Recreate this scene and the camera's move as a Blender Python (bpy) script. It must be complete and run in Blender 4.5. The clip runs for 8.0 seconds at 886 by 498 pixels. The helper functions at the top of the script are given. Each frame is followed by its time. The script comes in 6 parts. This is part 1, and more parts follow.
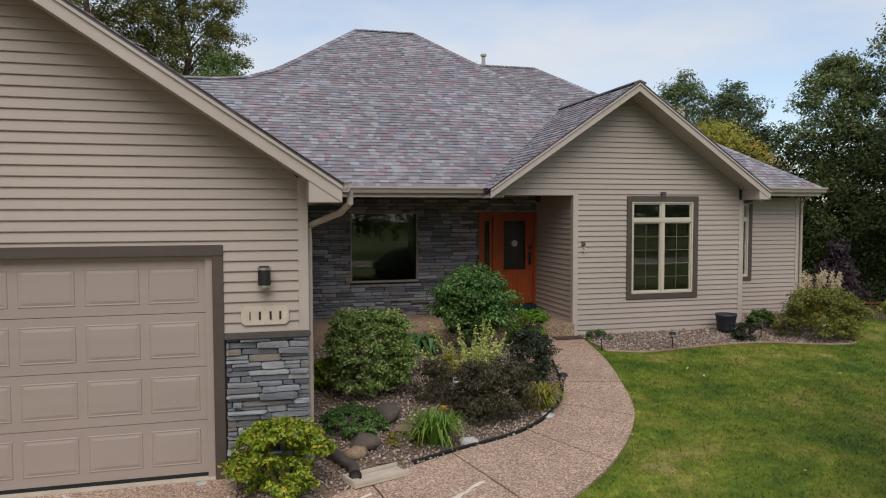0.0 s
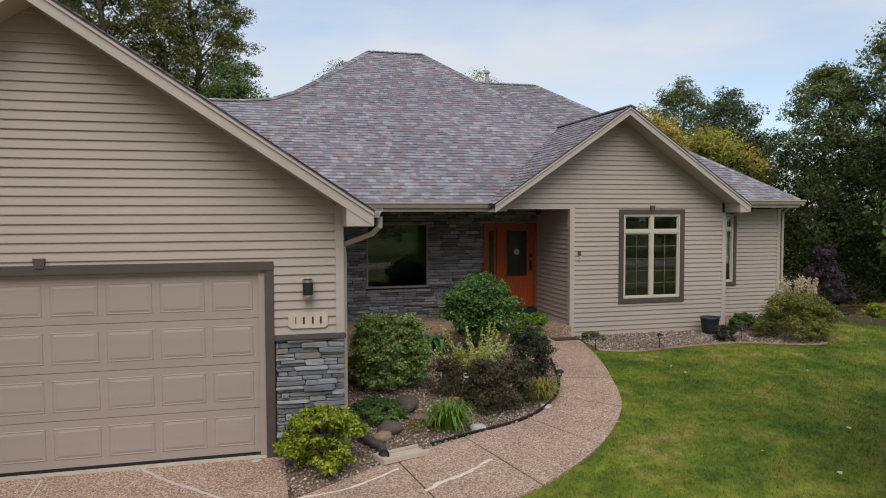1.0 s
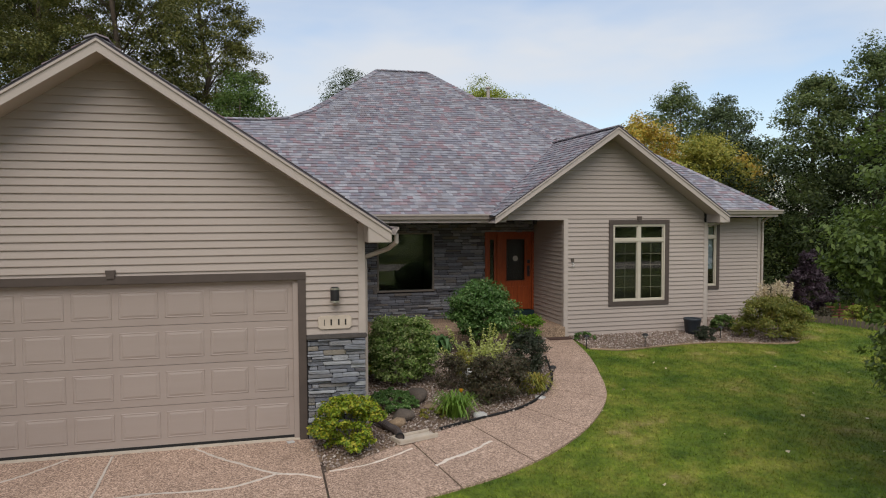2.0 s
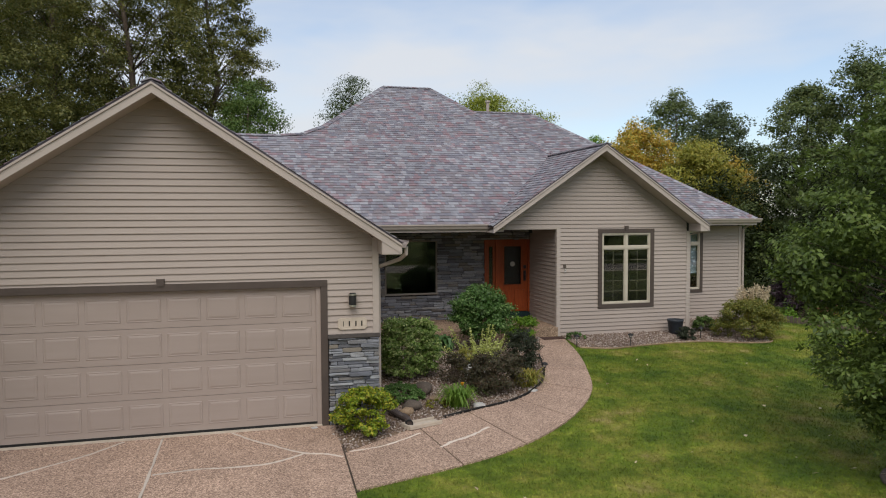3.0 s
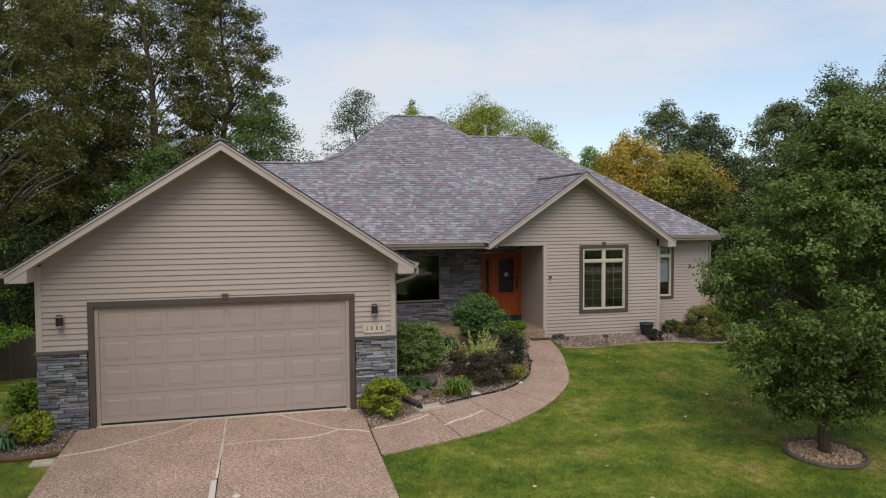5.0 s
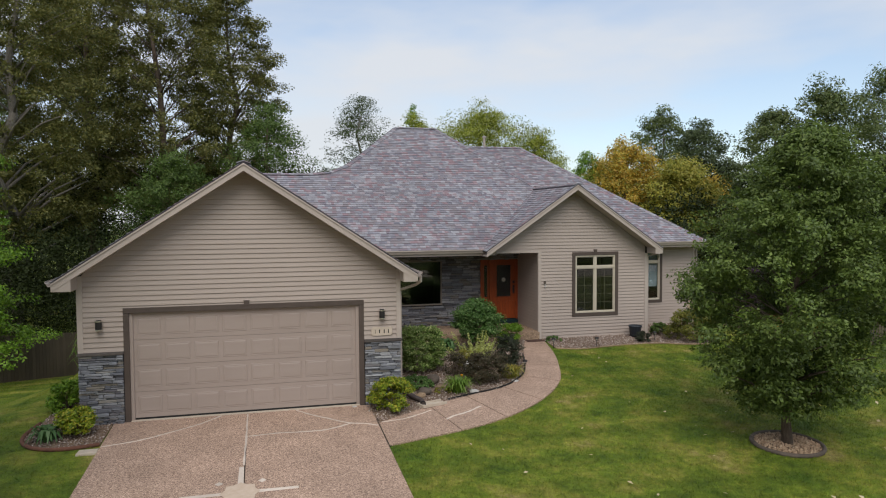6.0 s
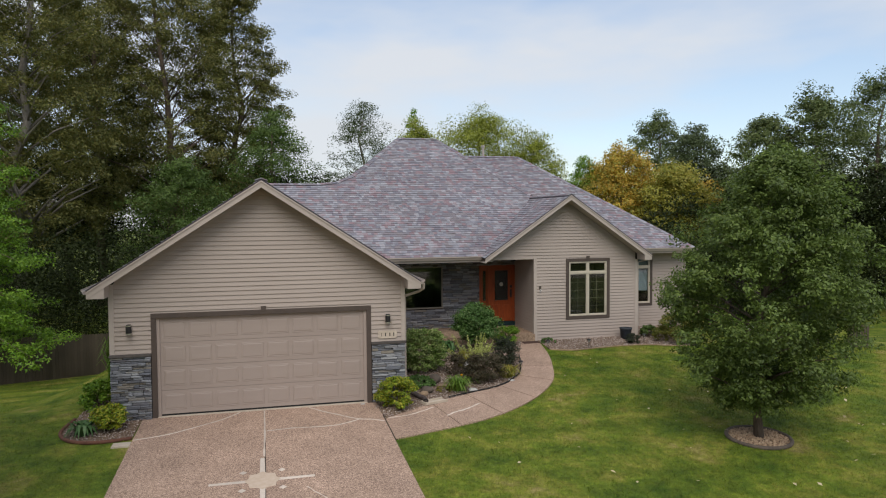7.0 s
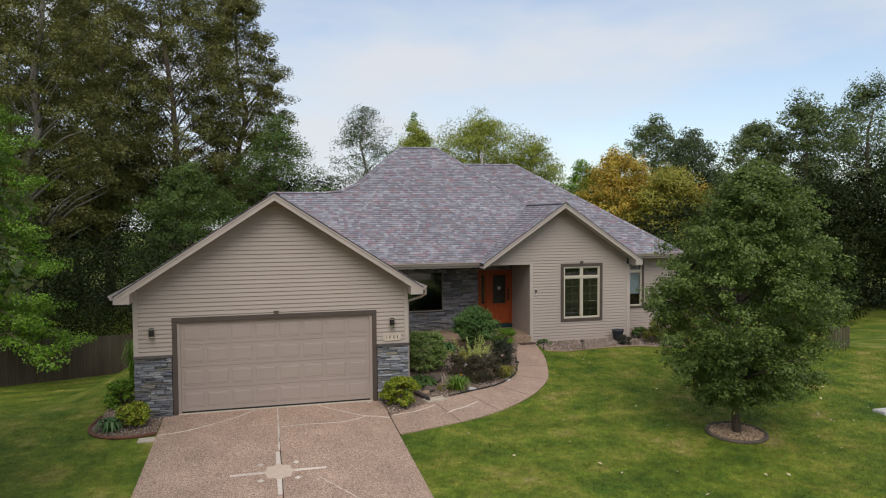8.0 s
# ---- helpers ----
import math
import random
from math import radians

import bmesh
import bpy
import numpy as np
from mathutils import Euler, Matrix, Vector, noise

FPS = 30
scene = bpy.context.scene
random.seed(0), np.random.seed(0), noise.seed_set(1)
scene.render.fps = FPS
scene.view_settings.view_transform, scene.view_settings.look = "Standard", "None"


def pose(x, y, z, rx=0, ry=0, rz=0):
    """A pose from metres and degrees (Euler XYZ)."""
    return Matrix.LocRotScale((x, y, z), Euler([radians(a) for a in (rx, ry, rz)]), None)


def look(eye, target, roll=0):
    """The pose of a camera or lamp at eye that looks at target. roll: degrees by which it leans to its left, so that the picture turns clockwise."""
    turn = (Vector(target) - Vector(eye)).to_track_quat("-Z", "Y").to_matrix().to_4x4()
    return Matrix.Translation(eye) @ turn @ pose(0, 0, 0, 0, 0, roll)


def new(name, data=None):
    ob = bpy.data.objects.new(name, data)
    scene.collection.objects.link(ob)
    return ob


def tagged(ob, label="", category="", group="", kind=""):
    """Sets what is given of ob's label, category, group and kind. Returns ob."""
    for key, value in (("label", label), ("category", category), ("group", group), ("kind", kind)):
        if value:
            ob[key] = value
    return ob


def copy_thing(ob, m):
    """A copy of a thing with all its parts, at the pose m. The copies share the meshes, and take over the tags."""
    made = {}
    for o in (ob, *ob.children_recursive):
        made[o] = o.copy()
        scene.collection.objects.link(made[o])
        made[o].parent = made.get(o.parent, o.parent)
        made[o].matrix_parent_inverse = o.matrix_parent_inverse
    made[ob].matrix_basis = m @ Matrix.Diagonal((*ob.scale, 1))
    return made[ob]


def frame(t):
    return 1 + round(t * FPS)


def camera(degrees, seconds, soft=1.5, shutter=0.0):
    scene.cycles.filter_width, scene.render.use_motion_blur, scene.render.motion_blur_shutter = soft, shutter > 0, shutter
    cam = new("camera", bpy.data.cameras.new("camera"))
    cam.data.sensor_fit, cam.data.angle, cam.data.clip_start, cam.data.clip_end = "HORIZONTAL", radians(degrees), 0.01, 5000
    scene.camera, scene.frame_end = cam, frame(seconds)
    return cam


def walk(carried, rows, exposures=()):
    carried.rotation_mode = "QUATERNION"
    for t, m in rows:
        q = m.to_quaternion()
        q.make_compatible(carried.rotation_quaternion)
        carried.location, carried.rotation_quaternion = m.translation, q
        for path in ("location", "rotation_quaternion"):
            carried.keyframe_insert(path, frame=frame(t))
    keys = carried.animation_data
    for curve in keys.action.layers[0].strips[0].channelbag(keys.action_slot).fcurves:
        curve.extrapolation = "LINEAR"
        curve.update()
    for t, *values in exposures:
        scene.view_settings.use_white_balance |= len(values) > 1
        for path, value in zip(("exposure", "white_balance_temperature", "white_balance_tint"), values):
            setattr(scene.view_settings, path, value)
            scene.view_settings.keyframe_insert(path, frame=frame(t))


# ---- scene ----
cam = camera(64.5, 8.0, soft=1.1)
# seconds; eye in metres; heading to the right of +y, pitch and roll in degrees
PATH = [
    (0.0, -0.658, -7.639, 2.805, 14.854, -2.850, -0.14),
    (0.5, -0.926, -8.290, 2.938, 14.791, -2.825, -0.16),
    (1.0, -1.176, -8.969, 3.064, 14.732, -2.801, -0.17),
    (1.5, -1.413, -9.669, 3.187, 14.678, -2.781, -0.19),
    (2.0, -1.637, -10.386, 3.309, 14.628, -2.762, -0.21),
    (2.5, -1.854, -11.115, 3.433, 14.584, -2.746, -0.22),
    (3.0, -2.064, -11.851, 3.560, 14.545, -2.733, -0.24),
    (3.5, -2.268, -12.590, 3.692, 14.510, -2.722, -0.26),
    (4.0, -2.469, -13.326, 3.829, 14.480, -2.713, -0.27),
    (4.5, -2.667, -14.055, 3.971, 14.455, -2.707, -0.29),
    (5.0, -2.862, -14.772, 4.117, 14.435, -2.704, -0.31),
    (5.5, -3.053, -15.474, 4.268, 14.420, -2.702, -0.32),
    (6.0, -3.241, -16.156, 4.421, 14.410, -2.703, -0.34),
    (6.5, -3.423, -16.814, 4.573, 14.404, -2.707, -0.36),
    (7.0, -3.598, -17.444, 4.724, 14.404, -2.713, -0.37),
    (7.5, -3.763, -18.041, 4.869, 14.408, -2.721, -0.39),
    (8.0, -3.917, -18.603, 5.004, 14.417, -2.732, -0.41),
]
walk(cam, [(t, pose(x, y, z, 90 + pitch, 0, -yaw) @ pose(0, 0, 0, 0, 0, roll)) for t, x, y, z, yaw, pitch, roll in PATH])

# ---- world, sun, exposure ----
scene.view_settings.exposure = 0.42
world = bpy.data.worlds.new("world")
scene.world = world
world.use_nodes = True
wn, wl = world.node_tree.nodes, world.node_tree.links
wn.clear()
w_out = wn.new("ShaderNodeOutputWorld")
w_bg = wn.new("ShaderNodeBackground")
w_bg.inputs["Strength"].default_value = 0.12
w_sky = wn.new("ShaderNodeTexSky")
w_sky.sky_type = "NISHITA"
w_sky.sun_disc = False
SUN_EL, SUN_AZ = 49.0, 194.0
w_sky.sun_elevation = radians(SUN_EL)
w_sky.sun_rotation = radians(SUN_AZ)
w_sky.air_density, w_sky.dust_density, w_sky.ozone_density = 1.0, 0.8, 1.6
w_tc = wn.new("ShaderNodeTexCoord")
w_map = wn.new("ShaderNodeMapping")
w_map.inputs["Scale"].default_value = (1.0, 1.0, 3.2)
w_map.inputs["Location"].default_value = (0.35, 0.2, 0.9)
w_noise = wn.new("ShaderNodeTexNoise")
w_noise.inputs["Scale"].default_value = 1.7
w_noise.inputs["Detail"].default_value = 5.0
w_noise.inputs["Roughness"].default_value = 0.5
w_ramp = wn.new("ShaderNodeValToRGB")
w_ramp.color_ramp.elements[0].position, w_ramp.color_ramp.elements[1].position = 0.4, 0.58
w_ramp.color_ramp.elements[0].color = (0.26, 0.26, 0.26, 1)
w_ramp.color_ramp.elements[1].color = (0.92, 0.92, 0.92, 1)
w_mix = wn.new("ShaderNodeMix")
w_mix.data_type = "RGBA"
w_mix.inputs["B"].default_value = (4.65, 4.8, 5.05, 1)
wl.new(w_tc.outputs["Generated"], w_map.inputs["Vector"])
wl.new(w_map.outputs["Vector"], w_noise.inputs["Vector"])
wl.new(w_noise.outputs["Fac"], w_ramp.inputs["Fac"])
wl.new(w_ramp.outputs["Color"], w_mix.inputs["Factor"])
wl.new(w_sky.outputs["Color"], w_mix.inputs["A"])
wl.new(w_mix.outputs["Result"], w_bg.inputs["Color"])
wl.new(w_bg.outputs["Background"], w_out.inputs["Surface"])

sun = new("sun", bpy.data.lights.new("sun", "SUN"))
sun.data.energy, sun.data.angle, sun.data.color = 1.72, radians(44), (1.0, 0.955, 0.9)
sun_dir = Vector((math.sin(radians(SUN_AZ)) * math.cos(radians(SUN_EL)), math.cos(radians(SUN_AZ)) * math.cos(radians(SUN_EL)), math.sin(radians(SUN_EL))))
sun.matrix_world = look(sun_dir * 60, (0, 0, 0))


# ---- materials ----
def hexa(h):
    """Linear colour from an sRGB hex string."""
    c = [int(h[i:i + 2], 16) / 255 for i in (0, 2, 4)]
    return tuple(v / 12.92 if v <= 0.04045 else ((v + 0.055) / 1.055) ** 2.4 for v in c) + (1,)


def shade(c, k):
    return (c[0] * k, c[1] * k, c[2] * k, 1)


def material(name, stops, scale=3.0, rough=0.8, rough2=None, bump=0.2, bump_scale=60.0, metal=0.0, spec=0.4,
             stretch=(1, 1, 1), pieces="", big=0.35, big_scale=0.4, translucent=0.0, bump_dist=0.01, piece_mix=0.75, coat=0.0):
    """Procedural surface: a ramp of colours over noise or over the random value of each piece, large soft stains, fine bump."""
    m = bpy.data.materials.new(name)
    m.use_nodes = True
    n, l = m.node_tree.nodes, m.node_tree.links
    b = n["Principled BSDF"]
    tc = n.new("ShaderNodeTexCoord")
    mp = n.new("ShaderNodeMapping")
    mp.inputs["Scale"].default_value = stretch
    l.new(tc.outputs["Object"], mp.inputs["Vector"])
    no = n.new("ShaderNodeTexNoise")
    no.inputs["Scale"].default_value, no.inputs["Detail"].default_value = scale, 6.0
    no.inputs["Roughness"].default_value = 0.65
    l.new(mp.outputs["Vector"], no.inputs["Vector"])
    ramp = n.new("ShaderNodeValToRGB")
    els = ramp.color_ramp.elements
    while len(els) < len(stops):
        els.new(0.5)
    for i, c in enumerate(stops):
        span = (0.0, 1.0) if pieces else (0.3, 0.7)
        els[i].position = span[0] + (span[1] - span[0]) * i / max(1, len(stops) - 1)
        els[i].color = c
    fac = no.outputs["Fac"]
    if pieces:
        if pieces == "island":
            src = n.new("ShaderNodeNewGeometry").outputs["Random Per Island"]
        else:
            src = n.new("ShaderNodeObjectInfo").outputs["Random"]
        mixf = n.new("ShaderNodeMix")
        mixf.inputs["Factor"].default_value = piece_mix
        l.new(no.outputs["Fac"], mixf.inputs["A"])
        l.new(src, mixf.inputs["B"])
        fac = mixf.outputs["Result"]
    l.new(fac, ramp.inputs["Fac"])
    # large soft stains
    nb = n.new("ShaderNodeTexNoise")
    nb.inputs["Scale"].default_value, nb.inputs["Detail"].default_value = big_scale, 3.0
    l.new(tc.outputs["Object"], nb.inputs["Vector"])
    mr = n.new("ShaderNodeMapRange")
    mr.inputs["From Min"].default_value, mr.inputs["From Max"].default_value = 0.3, 0.7
    mr.inputs["To Min"].default_value, mr.inputs["To Max"].default_value = 1 - big, 1 + big * 0.5
    l.new(nb.outputs["Fac"], mr.inputs["Value"])
    mul = n.new("ShaderNodeMix")
    mul.data_type, mul.blend_type = "RGBA", "MULTIPLY"
    mul.inputs["Factor"].default_value = 1.0
    l.new(ramp.outputs["Color"], mul.inputs["A"])
    l.new(mr.outputs["Result"], mul.inputs["B"])
    l.new(mul.outputs["Result"], b.inputs["Base Color"])
    rr = n.new("ShaderNodeMapRange")
    rr.inputs["To Min"].default_value, rr.inputs["To Max"].default_value = rough, rough2 if rough2 is not None else min(1, rough + 0.1)
    l.new(no.outputs["Fac"], rr.inputs["Value"])
    l.new(rr.outputs["Result"], b.inputs["Roughness"])
    b.inputs["Metallic"].default_value = metal
    b.inputs["Specular IOR Level"].default_value = spec
    b.inputs["Coat Weight"].default_value = coat
    if bump:
        bn = n.new("ShaderNodeTexNoise")
        bn.inputs["Scale"].default_value, bn.inputs["Detail"].default_value = bump_scale, 4.0
        l.new(mp.outputs["Vector"], bn.inputs["Vector"])
        bp = n.new("ShaderNodeBump")
        bp.inputs["Strength"].default_value, bp.inputs["Distance"].default_value = bump, bump_dist
        l.new(bn.outputs["Fac"], bp.inputs["Height"])
        l.new(bp.outputs["Normal"], b.inputs["Normal"])
    if translucent:
        tr = n.new("ShaderNodeBsdfTranslucent")
        l.new(mul.outputs["Result"], tr.inputs["Color"])
        ms = n.new("ShaderNodeMixShader")
        ms.inputs["Fac"].default_value = translucent
        l.new(b.outputs["BSDF"], ms.inputs[1])
        l.new(tr.outputs["BSDF"], ms.inputs[2])
        l.new(ms.outputs["Shader"], n["Material Output"].inputs["Surface"])
    return m


def aggregate(name, cols):
    """Exposed-aggregate concrete: small pebbles in brown cement."""
    m = material(name, cols, scale=1.2, rough=0.75, bump=0.0, big=0.13, big_scale=0.9)
    n, l = m.node_tree.nodes, m.node_tree.links
    b = n["Principled BSDF"]
    tc = n.new("ShaderNodeTexCoord")
    vo = n.new("ShaderNodeTexVoronoi")
    vo.inputs["Scale"].default_value = 66.0
    l.new(tc.outputs["Object"], vo.inputs["Vector"])
    rp = n.new("ShaderNodeValToRGB")
    e = rp.color_ramp.elements
    e[0].position, e[0].color = 0.0, (0.42, 0.38, 0.35, 1)
    e[1].position, e[1].color = 1.0, (1.6, 1.56, 1.5, 1)
    for p, c in ((0.35, (0.8, 0.72, 0.66, 1)), (0.65, (1.05, 0.98, 0.9, 1))):
        x = e.new(p)
        x.color = c
    sep = n.new("ShaderNodeSeparateColor")
    l.new(vo.outputs["Color"], sep.inputs["Color"])
    l.new(sep.outputs["Red"], rp.inputs["Fac"])
    old = b.inputs["Base Color"].links[0].from_socket
    mx = n.new("ShaderNodeMix")
    mx.data_type, mx.blend_type = "RGBA", "MULTIPLY"
    mx.inputs["Factor"].default_value = 1.0
    l.new(old, mx.inputs["A"])
    l.new(rp.outputs["Color"], mx.inputs["B"])
    l.new(mx.outputs["Result"], b.inputs["Base Color"])
    bp = n.new("ShaderNodeBump")
    bp.inputs["Strength"].default_value, bp.inputs["Distance"].default_value = 0.5, 0.006
    bp.invert = True
    l.new(vo.outputs["Distance"], bp.inputs["Height"])
    l.new(bp.outputs["Normal"], b.inputs["Normal"])
    return m


def lawn_material(name, islands):
    """Turf: fresh and dry patches, mowing bands, fine blades."""
    m = bpy.data.materials.new(name)
    m.use_nodes = True
    n, l = m.node_tree.nodes, m.node_tree.links
    b = n["Principled BSDF"]
    tc = n.new("ShaderNodeTexCoord")
    def noise_node(scale, detail, rough=0.6, sc=None):
        x = n.new("ShaderNodeTexNoise")
        x.inputs["Scale"].default_value, x.inputs["Detail"].default_value, x.inputs["Roughness"].default_value = scale, detail, rough
        v = tc.outputs["Object"]
        if sc:
            mp = n.new("ShaderNodeMapping")
            mp.inputs["Scale"].default_value = sc
            mp.inputs["Rotation"].default_value = (0, 0, 1.05)
            l.new(v, mp.inputs["Vector"])
            v = mp.outputs["Vector"]
        l.new(v, x.inputs["Vector"])
        return x.outputs["Fac"]
    patch = noise_node(0.75, 8, 0.7)
    rp = n.new("ShaderNodeValToRGB")
    e = rp.color_ramp.elements
    e[0].position, e[0].color = 0.36, (0.052, 0.094, 0.010, 1)
    e[1].position, e[1].color = 0.68, (0.275, 0.225, 0.085, 1)
    for at_, col in ((0.5, (0.112, 0.150, 0.015, 1)), (0.59, (0.178, 0.184, 0.030, 1))):
        x = e.new(at_)
        x.color = col
    l.new(patch, rp.inputs["Fac"])
    fine = noise_node(14.0, 8, 0.85)
    tuft = noise_node(4.5, 5, 0.7)
    band = noise_node(0.8, 3, 0.55, (0.22, 1.5, 1))
    prev = rp.outputs["Color"]
    for f, lo, hi in ((fine, 0.62, 1.38), (tuft, 0.68, 1.34), (band, 0.88, 1.14)):
        mr = n.new("ShaderNodeMapRange")
        mr.inputs["From Min"].default_value, mr.inputs["From Max"].default_value = 0.3, 0.7
        mr.inputs["To Min"].default_value, mr.inputs["To Max"].default_value = lo, hi
        l.new(f, mr.inputs["Value"])
        mx = n.new("ShaderNodeMix")
        mx.data_type, mx.blend_type = "RGBA", "MULTIPLY"
        mx.inputs["Factor"].default_value = 1.0
        l.new(prev, mx.inputs["A"])
        l.new(mr.outputs["Result"], mx.inputs["B"])
        prev = mx.outputs["Result"]
    if islands:
        g = n.new("ShaderNodeNewGeometry")
        mr = n.new("ShaderNodeMapRange")
        mr.inputs["To Min"].default_value, mr.inputs["To Max"].default_value = 0.95, 1.6
        l.new(g.outputs["Random Per Island"], mr.inputs["Value"])
        mx = n.new("ShaderNodeMix")
        mx.data_type, mx.blend_type = "RGBA", "MULTIPLY"
        mx.inputs["Factor"].default_value = 1.0
        l.new(prev, mx.inputs["A"])
        l.new(mr.outputs["Result"], mx.inputs["B"])
        prev = mx.outputs["Result"]
    l.new(prev, b.inputs["Base Color"])
    b.inputs["Roughness"].default_value = 0.75
    b.inputs["Specular IOR Level"].default_value = 0.2
    bp = n.new("ShaderNodeBump")
    bp.inputs["Strength"].default_value, bp.inputs["Distance"].default_value = 0.6, 0.03
    l.new(fine, bp.inputs["Height"])
    l.new(bp.outputs["Normal"], b.inputs["Normal"])
    return m


def glass_material(name, tint, rough=0.0):
    m = bpy.data.materials.new(name)
    m.use_nodes = True
    b = m.node_tree.nodes["Principled BSDF"]
    b.inputs["Base Color"].default_value = tint
    b.inputs["Transmission Weight"].default_value = 1.0
    b.inputs["Roughness"].default_value = rough
    b.inputs["IOR"].default_value = 1.5
    return m


SIDING = material("vinyl_siding", [hexa("a09389"), hexa("a79a90")], scale=2.0, rough=0.55, bump=0.12, bump_scale=25, stretch=(0.4, 0.4, 12), big=0.07, pieces="object", piece_mix=0.35)
TRIM_PALE = material("pale_trim", [hexa("aa9e94"), hexa("b2a69c")], scale=2.5, rough=0.5, bump=0.05, big=0.08)
TRIM_BROWN = material("brown_trim", [hexa("493f39"), hexa("524740")], scale=4, rough=0.55, bump=0.08, big=0.12)
GRILLE = material("window_grille", [hexa("6f685b"), hexa("797163")], scale=5, rough=0.5, bump=0.0)
# taupe trim as it looks under the porch: shade is mixed into the tone
TAUPE_SHADED = material("shaded_taupe_frame", [hexa("7a7066"), hexa("857a70")], scale=5, rough=0.5, bump=0.03, big=0.08)
CREAM = material("cream_frame", [hexa("b4ab9a"), hexa("beb5a4")], scale=5, rough=0.4, bump=0.03, big=0.06)
DOOR_TAN = material("garage_door_paint", [hexa("9a8c83"), hexa("a09289")], scale=1.5, rough=0.5, bump=0.1, bump_scale=90, stretch=(0.3, 1, 3), big=0.06)
GUTTER = material("gutter_metal", [hexa("a69a91"), hexa("b0a49a")], scale=4, rough=0.35, bump=0.02, big=0.1)
BLACK_RUBBER = material("black_rubber", [hexa("171717"), hexa("222120")], scale=8, rough=0.7, big=0.1)
BLACK_METAL = material("black_metal", [hexa("1b1a1a"), hexa("2a2827")], scale=10, rough=0.5, metal=0.05, big=0.1)
CHROME = material("brushed_steel", [hexa("b0aaa0"), hexa("c9c4bb")], scale=20, rough=0.3, metal=0.9, big=0.05)
ORANGE = material("orange_stained_wood", [hexa("6e2e0e"), hexa("8c3d14"), hexa("9c481a")], scale=5, rough=0.42, bump=0.12, bump_scale=40, stretch=(6, 6, 0.6), big=0.12)
STONE = material("ledge_stone", [hexa("55565b"), hexa("7d7f86"), hexa("a2a4a8"), hexa("8b8d93"), hexa("605c60"), hexa("aeb0b2"), hexa("8f8677"), hexa("777a82"), hexa("6b6c72"), hexa("93959a"), hexa("7f8288"), hexa("5c5c61")], scale=9, rough=0.85, bump=0.7, bump_scale=22, pieces="object", piece_mix=0.82, big=0.15, bump_dist=0.02, big_scale=3)
# the ledge stone again, its tones darkened to carry the porch's shade
STONE_SHADED = material("ledge_stone_shaded", [hexa("4d4c50"), hexa("737378"), hexa("8c8c91"), hexa("7a7b81"), hexa("5b585b"), hexa("9a9a9c"), hexa("7d746b"), hexa("6a6c72")], scale=9, rough=0.85, bump=0.7, bump_scale=22, pieces="object", piece_mix=0.82, big=0.15, bump_dist=0.02, big_scale=3)
MORTAR = material("dark_mortar", [hexa("2c2a2a"), hexa("3d3a38")], scale=20, rough=0.95, bump=0.5)
CAP = material("ledge_cap_stone", [hexa("4a4542"), hexa("5a5450")], scale=12, rough=0.85, bump=0.6, bump_scale=30)
SHINGLE_COLS = [hexa(c) for c in ("6f6d74", "85848b", "66646b", "8c8c92", "7c7477", "77757d", "98989d", "867074", "6e6d76", "8c8b93", "7b7a82", "8f7c7e")]
SHINGLE = material("asphalt_shingle", SHINGLE_COLS, scale=1.6, rough=0.9, bump=0.5, bump_scale=160, pieces="island", piece_mix=0.55, big=0.12, big_scale=0.35)
SHINGLE_ONE = material("asphalt_shingle_piece", SHINGLE_COLS, scale=1.6, rough=0.9, bump=0.5, bump_scale=160, pieces="object", piece_mix=0.55, big=0.12, big_scale=0.35)
SHINGLE_BASE = material("asphalt_underlay", [hexa("524d52"), hexa("6a6468")], scale=6, rough=0.95, bump=0.4, bump_scale=80)
CONCRETE = aggregate("exposed_aggregate", [hexa("a08b7d"), hexa("b09a8b")])
PORCH_AGG = aggregate("porch_aggregate", [hexa("8a7768"), hexa("97846f")])
PALE_CONC = material("pale_concrete", [hexa("b3a595"), hexa("c6b9a8")], scale=8, rough=0.85, bump=0.2, big=0.15)
INLAY = material("inlay_concrete", [hexa("bba692"), hexa("c8b6a3")], scale=10, rough=0.85, bump=0.2, big=0.1)
CRACK_FILL = material("crack_sealant", [hexa("c6b8aa"), hexa("d8cbbe")], scale=15, rough=0.8, bump=0.2)
JOINT = material("joint_shadow_soil", [hexa("3a302a"), hexa("52453b")], scale=20, rough=0.95)
LAWN = lawn_material("lawn_turf", False)
BLADES = lawn_material("grass_blades", True)
SOIL = material("garden_soil", [hexa("5b4a3d"), hexa("75614f"), hexa("8b7866")], scale=14, rough=0.95, bump=0.6, bump_scale=50)
PEBBLE = material("river_gravel", [hexa("5f4f46"), hexa("8a776b"), hexa("a8978a"), hexa("765f53"), hexa("c4b8ad"), hexa("908076"), hexa("695a51")], scale=20, rough=0.8, pieces="island", piece_mix=0.85, bump=0.2, big=0.15)
CHIPS = material("wood_chips", [hexa("8a735c"), hexa("b89e83"), hexa("9c8268"), hexa("cdb79b")], scale=20, rough=0.9, pieces="island", piece_mix=0.85, big=0.15)
ROCK_WHITE = material("white_rock", [hexa("a9a5a0"), hexa("cfccc8")], scale=6, rough=0.8, bump=0.4, bump_scale=15)
ROCK_BROWN = material("brown_rock", [hexa("4c443d"), hexa("6a5e53")], scale=6, rough=0.85, bump=0.5, bump_scale=12)
ROCK_TAN = material("tan_rock", [hexa("7d6650"), hexa("a08a70")], scale=6, rough=0.85, bump=0.5, bump_scale=12)
EDGE_RED = material("red_brick_edging", [hexa("5c3d31"), hexa("775040")], scale=8, rough=0.85, bump=0.4)
